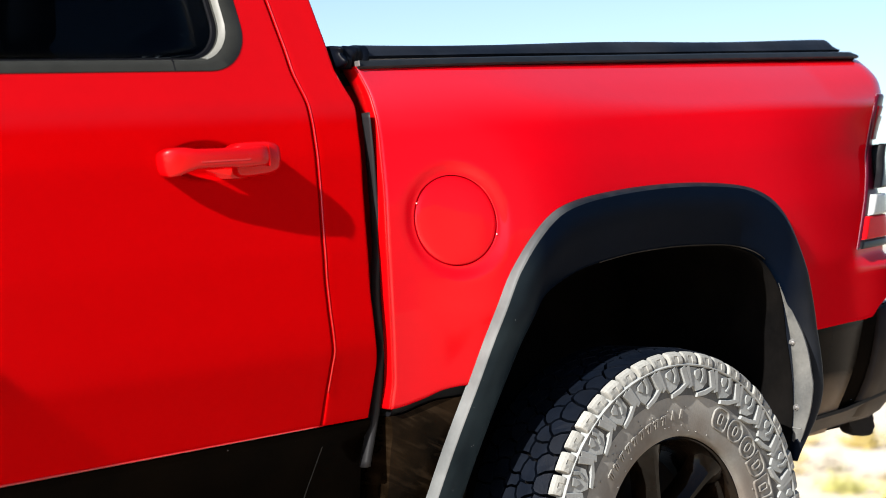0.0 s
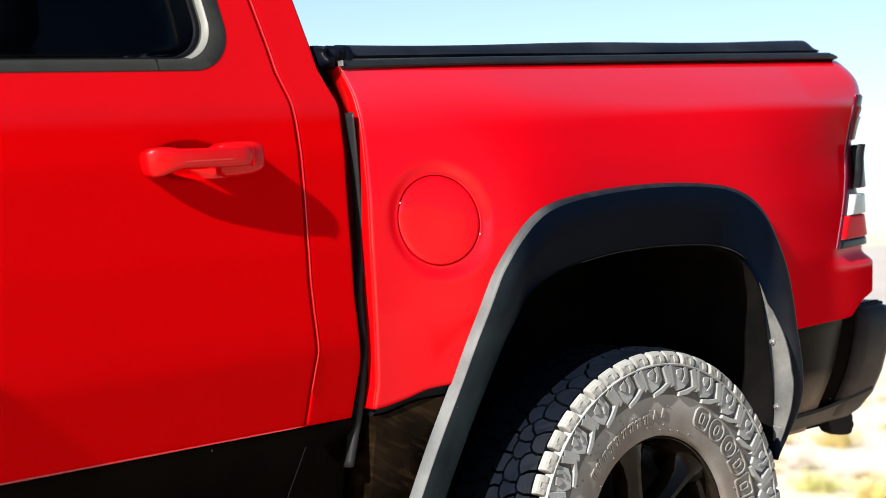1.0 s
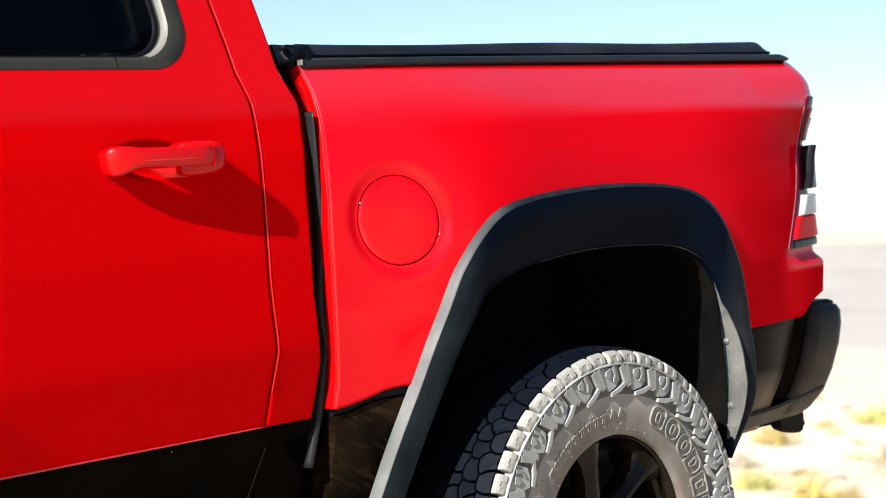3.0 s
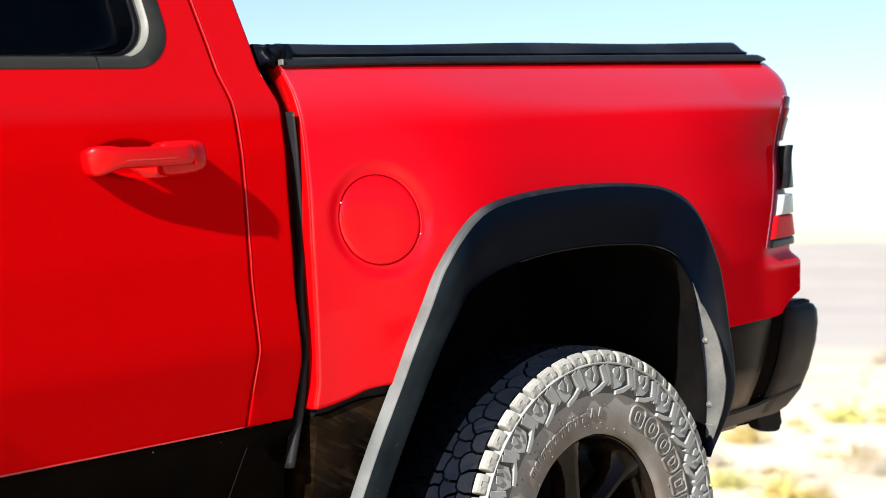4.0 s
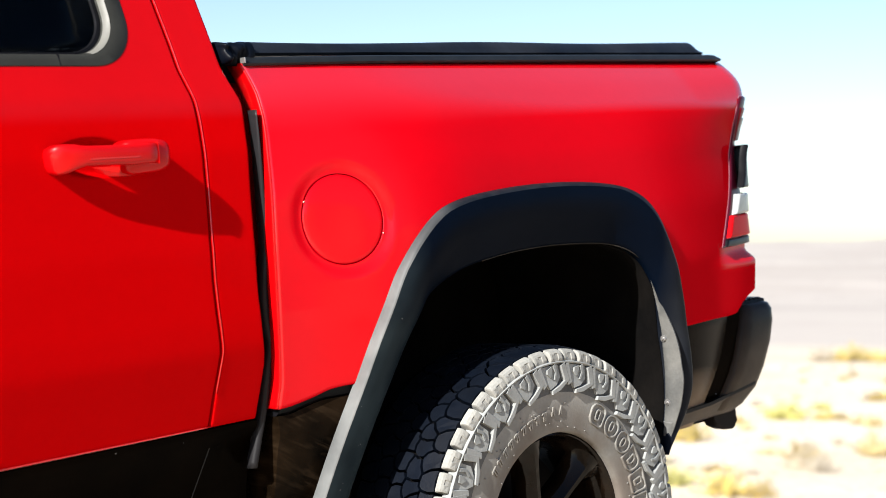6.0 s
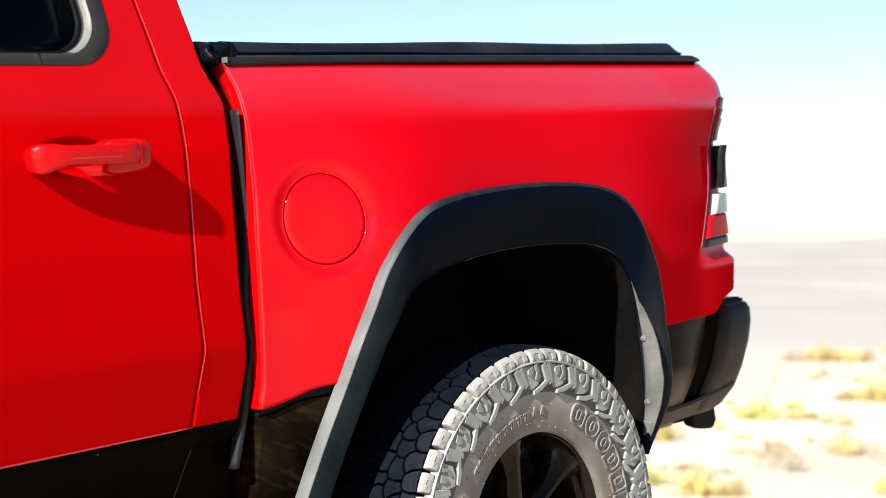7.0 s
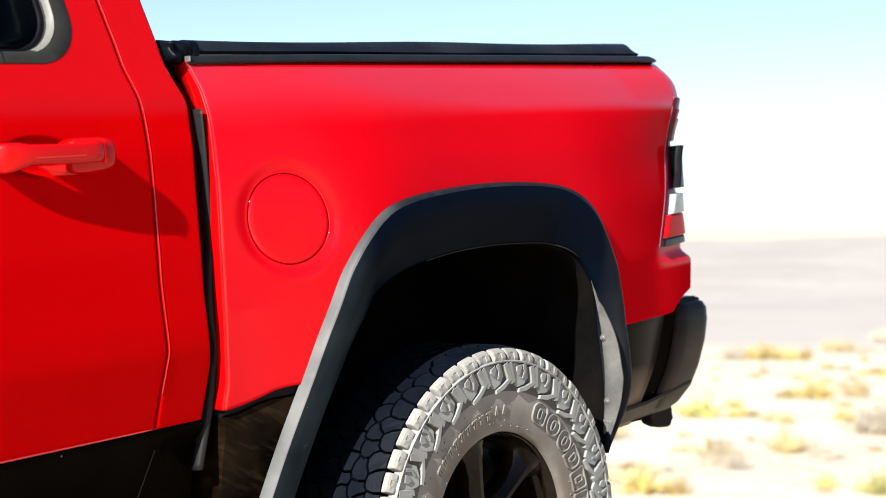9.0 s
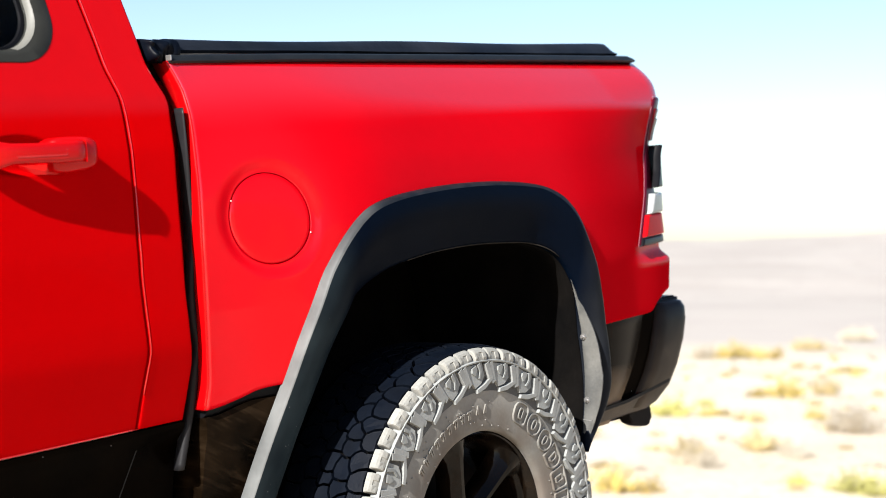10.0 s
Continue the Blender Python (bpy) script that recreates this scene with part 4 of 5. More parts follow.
def lamp_sheet(name, z0, z1, u_start, mat, label, off, lean=0.0, u_end=1.24, nz=14, nx=26):
    """A lamp part wrapped round the corner, its front rim a set way behind the lamp's edge."""
    verts = []
    cols = [(0, .02), (0, .004), (.002, .001), (.006, 0)] + [(None, q) for q in np.linspace(0, 1, nx)]
    rows = [(z0, .012), (z0 + .001, .002), (z0 + .004, 0)] + [(z, 0) for z in np.linspace(z0 + .008, z1 - .008, nz)] + [(z1 - .004, 0), (z1 - .001, .002), (z1, .012)]
    for du, q in cols:
        for z, fz in rows:
            e = lamp_edge(round(float(z), 4)) + u_start
            x, fx = (e + du, q) if du is not None else (e + .012 + (u_end - e - .012) * q, 0)
            p, r = bed_point(x - .002, z), bed_point(x + .002, z)
            d = Vector((r[1] - p[1], p[0] - r[0])).normalized() * -(off - lean * (z - z0) / (z1 - z0) + max(fx, fz))
            verts.append(((p[0] + r[0]) / 2 + d.x, (p[1] + r[1]) / 2 + d.y, z))
    return from_data(name, verts, grid_faces(len(cols), len(rows)), mat, lamp, label)


lamp = new("tail_lamp")
lamp.parent = truck
lamp["label"] = "red and clear tail lamp at the tail corner"
lamp_sheet("bezel", .615, 1.034, .0, SILVER, "thin bright lamp edge", -.0025)
lamp_sheet("housing", .618, 1.031, .0022, LENS_DARK, "smoked lamp housing", -.006)
lamp_sheet("stop_lens", .905, .998, .016, LENS_WINE, "deep red stop lens", -.009)
lamp_sheet("upper_lens", .905, .970, .034, LENS_WHITE, "clear upper lens", -.0150)
lamp_sheet("sensor_cover", .772, .893, .034, RUBBER, "black sensor cover", -.032, .014)
lamp_sheet("reverse_lens", .702, .757, .026, LENS_WHITE, "clear reversing lens", -.022, .004)
lamp_sheet("tail_lens", .640, .700, .010, LENS_RED, "red lower lens", -.018)
lamp_sheet("lamp_foot", .616, .638, .006, RUBBER, "", -.014)

# ---- rear bumper ----
bumper = new("rear_bumper")
bumper.parent = truck
bumper["label"] = "black textured rear step bumper"


seam_l = smooth_table([.10, .150, .197, .263, .327, .417, .46], [.68, .715, .750, .800, .834, .866, .875], .012)
seam_r = smooth_table([.10, .151, .207, .259, .316, .414, .46], [.74, .785, .834, .876, .904, .934, .94], .012)


def bumper_cap():
    """The corner piece: rounded in plan, leaning in to its foot."""
    rings = []
    for z, back, out in ((.150, .940, .112), (.165, .972, .100), (.205, 1.025, .088), (.26, 1.062, .080), (.33, 1.096, .075), (.385, 1.114, .075), (.420, 1.119, .079), (.436, 1.114, .087), (.442, 1.100, .097)):
        front = float(seam_r(z))
        ring = [(front, out + .16, z), (front, out + .02, z), (front + .003, out + .006, z), (front + .010, out, z), (front + .05, out - .002, z)]
        for k in range(7):
            a = radians(15 * k)
            ring.append((back - .055 + .055 * math.sin(a), out + .055 * (1 - math.cos(a)), z))
        ring += [(back + .004, out + .16, z)]
        rings.append(ring)
    return sweep("bumper_cap", rings, BUMPER, bumper, edge=50, flip=True)


def quarter_y(z):
    return float(np.interp(z, [.13, .19, .30, .42, .44], [.112, .096, .086, .080, .084]))


bumper_cap()
seam, side_rings = [], []
for z in np.linspace(.140, .440, 16):
    xl, xr, y = float(seam_l(z)), float(seam_r(z)), quarter_y(z)
    seam.append([(xl - .002, .20, z), (xl, y + .006, z), (xl + .012, y + .012, z), (xr - .004, y + .008, z), (xr + .002, .20, z)])
    side_rings.append([(.552, .20, z), (.552, y + .004, z), (.60, y, z), (.68, y - .001, z), (xl - .008, y, z), (xl - .002, y + .004, z), (xl - .002, .20, z)])
sweep("bumper_seam", seam, GLOSS_BLACK, bumper, "dark recessed bumper joint", edge=30, flip=True)
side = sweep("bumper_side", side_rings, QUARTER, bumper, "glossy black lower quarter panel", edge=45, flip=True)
# lower valance below the crease
valance = []
for x in np.linspace(.575, .985, 14):
    top = float(np.interp(x, [.575, .635, .764, .985], [.185, .187, .192, .219]))
    low = float(np.interp(x, [.575, .673, .885, .985], [.139, .145, .152, .188]))
    y = quarter_y(top) - .004
    valance.append([(x, y + .004, top), (x, y - .003, top - .004), (x, y + .002, top - .012), (x, y + .012, low + .006), (x, y + .02, low), (x, .19, low), (x, .19, top)])
sweep("bumper_valance", valance, BUMPER, bumper, edge=45)
crease = []
for x in np.linspace(.575, .985, 20):
    top = float(np.interp(x, [.575, .635, .764, .985], [.185, .187, .192, .219]))
    y = quarter_y(top) - .0095 + .22 * max(0.0, x - .90) ** 2
    crease.append([(x, y, top + .0045), (x, y, top - .0045), (x, y + .012, top - .0045), (x, y + .012, top + .0045)])
sweep("bumper_crease", crease, RUBBER, bumper, "dark crease line", smooth=False)
part("step_pad", box_bm(.925, 1.095, .108, .30, .436, .449, .006), RUBBER, bumper)
for k in range(7):
    part("pad_rib", box_bm(.935 + k * .022, .947 + k * .022, .112, .28, .448, .453, .002), RUBBER, bumper)
part("bumper_beam", box_bm(.93, 1.10, .22, 2 * MID - .22, .18, .44, .03, 3), BLACK_PLASTIC, bumper)
for o in list(bumper.children):
    if o.name.startswith(("bumper_cap", "bumper_side")):
        mirrored(o)
prism("tow_hook", [(.835, .168), (.842, .134), (.850, .112), (.890, .096), (.936, .090), (.954, .100), (.944, .114), (.958, .130), (.952, .158)], .135, .175, CHASSIS, bumper, "black steel recovery loop", bevel=.008)


# ---- wheels ----
def side_profile(r):
    return float(np.interp(r, [.234, .2355, .2375, .243, .26, .30, .34, .39, .405, .415, .43], [.050, .012, .001, -.003, -.007, -.010, -.010, -.009, -.006, .0, .02]))


def lathe(profile, n, closed=False):
    verts, faces = [], []
    m = len(profile)
    for k in range(n):
        a = 2 * math.pi * k / n
        for r, y in profile:
            verts.append((r * math.cos(a), y, r * math.sin(a)))
    for k in range(n):
        l = (k + 1) % n
        for j in range(m - 1):
            faces.append((k * m + j, k * m + j + 1, l * m + j + 1, l * m + j))
    return verts, faces


def polar_block(verts, faces, poly, base, height, inset=.0016, sink=.004):
    """A raised block on the sidewall: poly of (angle, radius), standing height off the base profile."""
    cx = sum(a for a, _ in poly) / len(poly)
    cr = sum(r for _, r in poly) / len(poly)
    b, t = [], []
    for a, r in poly:
        b.append(len(verts))
        verts.append((r * math.cos(a), base(r) + sink, r * math.sin(a)))
    for a, r in poly:
        d = math.hypot((a - cx) * cr, r - cr) or 1
        a2, r2 = a - (a - cx) * min(.5, inset / d), r - (r - cr) * min(.5, inset / d)
        t.append(len(verts))
        verts.append((r2 * math.cos(a2), base(r) - height, r2 * math.sin(a2)))
    n = len(poly)
    faces.append(tuple(t))
    for k in range(n):
        l = (k + 1) % n
        faces.append((b[k], b[l], t[l], t[k]))


PITCHES = 25
PITCH = 2 * math.pi / PITCHES


def build_tyre(parent):
    prof = [(r, side_profile(r)) for r in (.234, .2348, .2355, .2375, .240, .243, .25, .26, .272, .285, .298, .31, .325, .332)]
    recess = [(r, side_profile(r) + .0005) for r in (.330, .338, .348, .36, .37, .38, .39, .400)]
    rv, rf = lathe(recess, 132)
    from_data("lug_recess", rv, rf, RECESS, parent, "dusty rubber between the sidewall lugs, shade in its colour", edge=60)
    ring = [(.3995, -.009), (.4005, -.0165), (.4015, -.0178), (.4040, -.0178), (.4050, -.0160), (.4060, -.010), (.412, .0)]
    gv_, gf_ = lathe(ring, 132)
    from_data("shoulder_ring", gv_, gf_, RIB, parent, edge=60)
    v, f = lathe(prof, 132)
    # the carcass's near-black colour carries the shade in the grooves
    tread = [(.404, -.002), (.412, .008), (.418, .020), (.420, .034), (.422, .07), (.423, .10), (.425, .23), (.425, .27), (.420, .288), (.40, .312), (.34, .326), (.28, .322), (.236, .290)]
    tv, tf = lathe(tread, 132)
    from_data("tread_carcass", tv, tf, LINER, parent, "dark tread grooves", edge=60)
    return from_data("tyre", v, f, TYRE, parent, "dusty all-terrain tyre", edge=60)


def spread(name, verts, faces, mat, parent, count, start=0.0, smooth=False):
    """Objects of their own on one mesh, set round the wheel's axle."""
    mesh = bpy.data.meshes.new(name)
    mesh.from_pydata([tuple(p) for p in verts], [], faces)
    mesh.materials.append(mat)
    for k in range(count):
        o = new(name, mesh)
        o.parent = parent
        o.rotation_euler = (0, -2 * math.pi * k / count - start, 0)


def shoulder_block(a0, a1, out, pit):
    """One tread block at the tyre's shoulder: a boxy lump with a moulded pit in its face."""
    v, f = [], []
    sec = [(.4035, .008), (.4050, -.0125 - out), (.4110, -.0138 - out), (.4130, -.0136 - out), (.4225, -.0108 - out), (.4245, -.0100 - out), (.4295, -.0065 - out * .6),
           (.4325, -.0010), (.4335, .0045), (.424, .008)]
    rows = []
    for q, shrink in ((0, .003), (.03, .0006), (.12, 0), (.34, 0), (.38, 0), (.58, 0), (.66, 0), (.88, 0), (.97, .0006), (1, .003)):
        row = []
        aa = a0 + (a1 - a0) * q
        for r, y in sec:
            rr = r - shrink * (r > .41)
            if .36 < q < .60 + .07 * (r < .42) and .410 < r < .424:
                y += pit
            skew = .020 * (y - .0) / .06
            row.append(len(v))
            v.append((rr * math.cos(aa + skew), y + shrink * (y < .004), rr * math.sin(aa + skew)))
        rows.append(row)
    m = len(sec)
    for p, q in zip(rows, rows[1:]):
        for j in range(m):
            l = (j + 1) % m
            f.append((p[j], p[l], q[l], q[j]))
    f.append(tuple(rows[0]))
    f.append(tuple(reversed(rows[-1])))
    return v, f


def bent_bar(points, top, foot=.010, bevel=.0016):
    """A raised bar along a bent line of (share of a pitch, radius, half width), flat on top with sloping flanks."""
    v, f, rows = [], [], []
    c = [(u * PITCH * r, r, w) for u, r, w in points]
    n = len(c)
    for i, (s_, r, w) in enumerate(c):
        a, b = c[max(0, i - 1)], c[min(n - 1, i + 1)]
        d = Vector((b[0] - a[0], b[1] - a[1])).normalized()
        side = Vector((-d.y, d.x))
        row = []
        for k, y in ((1, foot), (1 - bevel * .4 / w, top + bevel), (1 - bevel / w, top), (-1 + bevel / w, top), (-1 + bevel * .4 / w, top + bevel), (-1, foot)):
            e = bevel * (1 if i == 0 else -1 if i == n - 1 else 0) * (y < foot)
            p = Vector((s_, r)) + side * w * k + d * e
            aa = p.x / p.y
            row.append(len(v))
            v.append((p.y * math.cos(aa), y, p.y * math.sin(aa)))
        rows.append(row)
    for p, q in zip(rows, rows[1:]):
        for j in range(5):
            f.append((p[j], p[j + 1], q[j + 1], q[j]))
    f.append(tuple(reversed(rows[0])))
    f.append(tuple(rows[-1]))
    return v, f


def build_blocks(parent):
    lift = .62 * PITCH                                   # where the pattern starts round the wheel
    v, f = shoulder_block(.03 * PITCH, .445 * PITCH, -.001, .0018)
    spread("shoulder_block", v, f, LUG, parent, PITCHES, -lift)
    v, f = shoulder_block(.53 * PITCH, .950 * PITCH, .0030, .0018)
    spread("shoulder_block", v, f, LUG, parent, PITCHES, -lift)
    bars = [([(.93, .3995, .0080), (.76, .360, .0085), (1.04, .343, .0072), (1.38, .334, .0058)], -.0188),      # long lug bent to a hook
            ([(1.79, .3995, .0082), (1.62, .351, .0066)], -.0182),                                                # straight lug beside it
            ([(1.42, .3940, .0085), (1.41, .384, .0095), (1.38, .371, .0030)], -.0186),                           # arrow-headed pad
            ([(1.24, .3995, .0050), (1.17, .381, .0046), (1.25, .362, .0036)], -.0184)]                           # thin lug along the slit
    for points, top in bars:
        v, f = bent_bar(points, top)
        spread("sidewall_lug", v, f, RIB, parent, PITCHES)
    # the raised web between the lugs, under the pad
    v, f = [], []
    polar_block(v, f, [(u * PITCH, r) for u, r in ((1.72, .3998), (1.57, .358), (1.42, .341), (1.16, .349), (.99, .368), (1.06, .3998))], side_profile, .0062, .0016)
    spread("lug_web", v, f, RIB, parent, PITCHES)
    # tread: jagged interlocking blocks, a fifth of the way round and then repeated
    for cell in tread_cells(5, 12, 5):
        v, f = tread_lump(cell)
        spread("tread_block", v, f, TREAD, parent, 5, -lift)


def tread_cells(repeats, columns, rows):
    """Outlines, in angle and width, of the crazed blocks on one stretch of the tread."""
    rng = random.Random(23)
    turn, r = 2 * math.pi / repeats, .44
    y0, y1 = .004, .236
    dx, dy = turn * r / columns, (y1 - y0) / rows
    sites = {}
    for c in range(columns):
        for k in range(rows):
            sites[c, k] = ((c + .5 * (k % 2) + rng.uniform(-.30, .30)) * dx, y0 + (k + .5 + rng.uniform(-.28, .28)) * dy)
    cells = []
    for (c, k), (sx, sy) in sites.items():
        poly = [(sx - 2 * dx, y0), (sx + 2 * dx, y0), (sx + 2 * dx, y1), (sx - 2 * dx, y1)]
        for dc in range(-2, 3):
            for dk in range(-2, 3):
                if (dc, dk) == (0, 0) or not 0 <= k + dk < rows:
                    continue
                ox, oy = sites[(c + dc) % columns, k + dk]
                ox += ((c + dc) // columns) * turn * r
                mx, my, nx, ny = (sx + ox) / 2, (sy + oy) / 2, ox - sx, oy - sy
                size = math.hypot(nx, ny)
                side = [((px - mx) * nx + (py - my) * ny) / size + .0017 for px, py in poly]     # half a groove back from the middle
                cut = []
                for q in range(len(poly)):
                    w, (ax, ay), (bx, by) = (q + 1) % len(poly), poly[q], poly[(q + 1) % len(poly)]
                    if side[q] <= 0:
                        cut.append((ax, ay))
                    if side[q] * side[w] < 0:
                        u = side[q] / (side[q] - side[w])
                        cut.append((ax + (bx - ax) * u, ay + (by - ay) * u))
                poly = cut
        jag = []
        for q, (ax, ay) in enumerate(poly):                                   # a kink in each long edge
            bx, by = poly[(q + 1) % len(poly)]
            jag.append((ax, ay))
            size = math.hypot(bx - ax, by - ay)
            if size > .016:
                off = .0034 * (1 if bx > ax else -1)
                jag.append(((ax + bx) / 2 - (by - ay) / size * off, (ay + by) / 2 + (bx - ax) / size * off))
        cells.append([(px / r, py) for px, py in jag])
    return cells


def tread_lump(quad, low=.420, high=.4415):
    """A block on the tread, its outline in angle and width."""
    v, f, b, t = [], [], [], []
    n = len(quad)
    ca, cy = sum(q[0] for q in quad) / n, sum(q[1] for q in quad) / n
    for ring, rr, kk in ((b, low, .98), (t, high, .92)):
        for aa, y in quad:
            r = rr - .0075 * (1 - float(sstep(-.01, .05, y)))       # the tread rounds off to the shoulder
            ring.append(len(v))
            v.append((r * math.cos(ca + (aa - ca) * kk), cy + (y - cy) * kk, r * math.sin(ca + (aa - ca) * kk)))
    f.append(tuple(reversed(t)))
    for q in range(n):
        l = (q + 1) % n
        f.append((b[l], b[q], t[q], t[l]))
    return v, f


def mark(v, f, parent):
    return from_data("sidewall_mark", v, f, TYRE, parent, "raised moulded mark", smooth=False)


def build_marks(parent):
    """Raised marks on the sidewall: plain outlined shapes, and bars where the small writing runs."""
    for k, deg in enumerate((59.0, 47.2, 35.6, 25.0, 13.4, 2.0)):
        v, f = [], []
        a = radians(deg)
        half, r0, r1 = radians(5.3), .271, .326
        radii = ((.7, .3, .5, .9), (.95, .95, .95, .95), (.95, .95, .95, .95), (.1, .8, .8, .1), (.25, .25, .25, .25), (.25, .25, .25, .25))[k]
        outline = round_rect(-1, 1, -1, 1, radii, 5)
        rm, rh = (r0 + r1) / 2, (r1 - r0) / 2
        n = len(outline)
        for lo, hi in ((1.0, .85), (.44, .28)):
            rr = []
            for s_, h in ((lo, -.0012), (lo - .03, .0048), (hi + .03, .0048), (hi, -.0012)):
                ring = []
                for x, z in outline:
                    aa, r = a - x * s_ * half * (1 if lo > .9 else .7), rm + z * s_ * rh * (1 if lo > .9 else 1.25)
                    ring.append(len(v))
                    v.append((r * math.cos(aa), side_profile(r) - h, r * math.sin(aa)))
                rr.append(ring)
            for p, q in zip(rr, rr[1:]):
                for i in range(n):
                    l = (i + 1) % n
                    f.append((p[i], p[l], q[l], q[i]))
        mark(v, f, parent)
    for k in range(9):
        a = radians(140 - 5.2 * k)
        v, f = [], []
        for da, r0, r1, w in ((0, .274, .294, .0016), (.024, .274, .294, .0016), (.012, .2905, .2945, .0095)):
            polar_block(v, f, [(a - da - w / .32, r0), (a - da + w / .32, r0), (a - da + w / .32 - .012, r1), (a - da - w / .32 - .012, r1)], side_profile, .0034, .0004, .0006)
        mark(v, f, parent)
    for a in (radians(91.5), radians(86.0)):
        v, f = [], []
        w = .0016
        for da in (.014, -.014):
            polar_block(v, f, [(a + da - w / .32, .279), (a + da + w / .32, .279), (a + w / .32 - .01, .301), (a - w / .32 - .01, .301)], side_profile, .0034, .0004, .0006)
        mark(v, f, parent)
    rng = random.Random(4)
    d = .0014
    v, f = [], []
    polar_block(v, f, [(-d / .3, .3 - d), (d / .3, .3 - d), (d / .3, .3 + d), (-d / .3, .3 + d)], lambda r: side_profile(.3), .0026, .0004, .0004)
    mesh = bpy.data.meshes.new("moulding_nub")
    mesh.from_pydata(v, [], f)
    mesh.materials.append(TYRE)
    for k in range(110):
        a, r = rng.uniform(0, 2 * math.pi), rng.choice((.262, .300, .306, .252, .318)) + rng.uniform(-.004, .004)
        o = new("moulding_nub", mesh)
        o.parent = parent
        o.matrix_local = Matrix.Rotation(-a, 4, 'Y') @ Matrix.Translation((r - .3, side_profile(r) - side_profile(.3), 0))


def build_rim(parent):
    prof = [(.240, .056), (.2375, .020), (.235, .014), (.231, .013), (.226, .018), (.221, .044), (.216, .052), (.210, .06), (.205, .10), (.200, .20), (.215, .27), (.240, .29)]
    v, f = lathe(prof, 96)
    from_data("rim_barrel", v, f, RIM, parent, "gloss black rim", edge=50)
    for k in range(6):
        spoke_rings = []
        for r, w, y, d in ((.045, .040, .050, .06), (.09, .030, .044, .06), (.135, .029, .038, .06), (.175, .036, .032, .055), (.205, .054, .026, .045), (.226, .078, .022, .03)):
            # a narrow front facet between broad slanting flanks
            sec = [(-w, y + d), (-w * .92, y + .030), (-w * .66, y + .016), (-w * .18, y), (w * .18, y), (w * .66, y + .016), (w * .92, y + .030), (w, y + d)]
            spoke_rings.append([(r, yy, q) for q, yy in sec])
        a = 2 * math.pi * (k + .645) / 6
        m = Matrix.Rotation(-a, 4, 'Y')
        spoke_rings = [[m @ Vector(p) for p in r] for r in spoke_rings]
        sweep("spoke", spoke_rings, RIM, parent, "gloss black spoke", edge=30)
    v, f = lathe([(.0, .040), (.03, .040), (.036, .046), (.06, .050), (.075, .06), (.078, .10)], 48)
    from_data("hub_cap", v, f, RIM, parent)
    v, f = lathe([(.06, .150), (.185, .150), (.185, .175), (.06, .175)], 64)
    from_data("brake_disc", v, f, CHASSIS, parent, "dark brake disc", edge=30)
    for k in range(6):
        a = 2 * math.pi * k / 6 + .3
        bm = bmesh.new()
        bmesh.ops.create_cone(bm, cap_ends=True, segments=6, radius1=.011, radius2=.010, depth=.03, matrix=pose(.055 * math.cos(a), .045, .055 * math.sin(a), 90, 0, 0))
        part("wheel_nut", bm, RIM, parent)


wheel = new("wheel")
wheel.parent = truck
wheel["label"] = "black alloy wheel with a dusty off-road tyre"
build_tyre(wheel)
build_blocks(wheel)
build_marks(wheel)
build_rim(wheel)
wheel.matrix_local = pose(0, 0, .010)
far_wheel = new("wheel")
far_wheel.parent = truck
far_wheel["label"] = "black alloy wheel with a dusty off-road tyre"
build_tyre(far_wheel)
build_rim(far_wheel)
far_wheel.matrix_local = pose(-3.69, 0, 0)
for m in (Matrix.Translation((0, 2 * MID, 0)) @ Matrix.Diagonal((1, -1, 1, 1)), Matrix.Translation((-3.69, 2 * MID, 0)) @ Matrix.Diagonal((1, -1, 1, 1))):
    made = {}
    for o in (far_wheel, *far_wheel.children_recursive):
        made[o] = o.copy()
        scene.collection.objects.link(made[o])
        made[o].parent = truck if o is far_wheel else made[o.parent]
    made[far_wheel].matrix_local = m

# black quarter panel between the cab and the flare
quarter, foot_seal = [], []
for x in np.linspace(-.672, -.50, 20):
    foot = float(bed_foot_z(x))
    y = bed_skin(x, .43) + .014
    low = foot - .016 - .008 * float(sstep(-.62, -.53, x))
    curve = spline([(y + .004, low - .002), (y, low - .014), (y + .004, low - .05), (y + .014, .31), (y + .035, .22), (y + .070, .13), (y + .09, .10)], 14)
    quarter.append([(x, yy, zz) for yy, zz in curve] + [(x, y + .14, .10), (x, y + .14, low)])
    # dark strip added in place of the shadow gap below the red edge
    foot_seal.append([(x, y - .008, foot + .001), (x, y - .004, foot - .004), (x, y + .003, low + .004), (x, y + .012, low - .003), (x, y + .05, low - .003), (x, y + .05, foot + .001)])
q_ob = sweep("lower_quarter", quarter, LOWER_BLACK, truck, "glossy black lower bed panel with painted ground reflections", edge=50)
sweep("foot_seal", foot_seal, RUBBER, q_ob, "dark strip for the shadow gap under the red panel", edge=50)
mirrored(q_ob)

# ---- the rest of the truck ----
part("chassis_rail", box_bm(-4.2, 1.0, .52, .60, .10, .24, .01), CHASSIS, truck)
part("chassis_rail", box_bm(-4.2, 1.0, 2 * MID - .60, 2 * MID - .52, .10, .24, .01), CHASSIS, truck)
for x in (0, -3.69):
    bm = bmesh.new()
    bmesh.ops.create_cone(bm, cap_ends=True, segments=24, radius1=.055, radius2=.055, depth=2 * MID - .3, matrix=pose(x, MID, 0, 90, 0, 0))
    bmesh.ops.create_uvsphere(bm, u_segments=20, v_segments=12, radius=.16, matrix=pose(x, MID, 0))
    part("axle", bm, CHASSIS, truck, smooth=True)
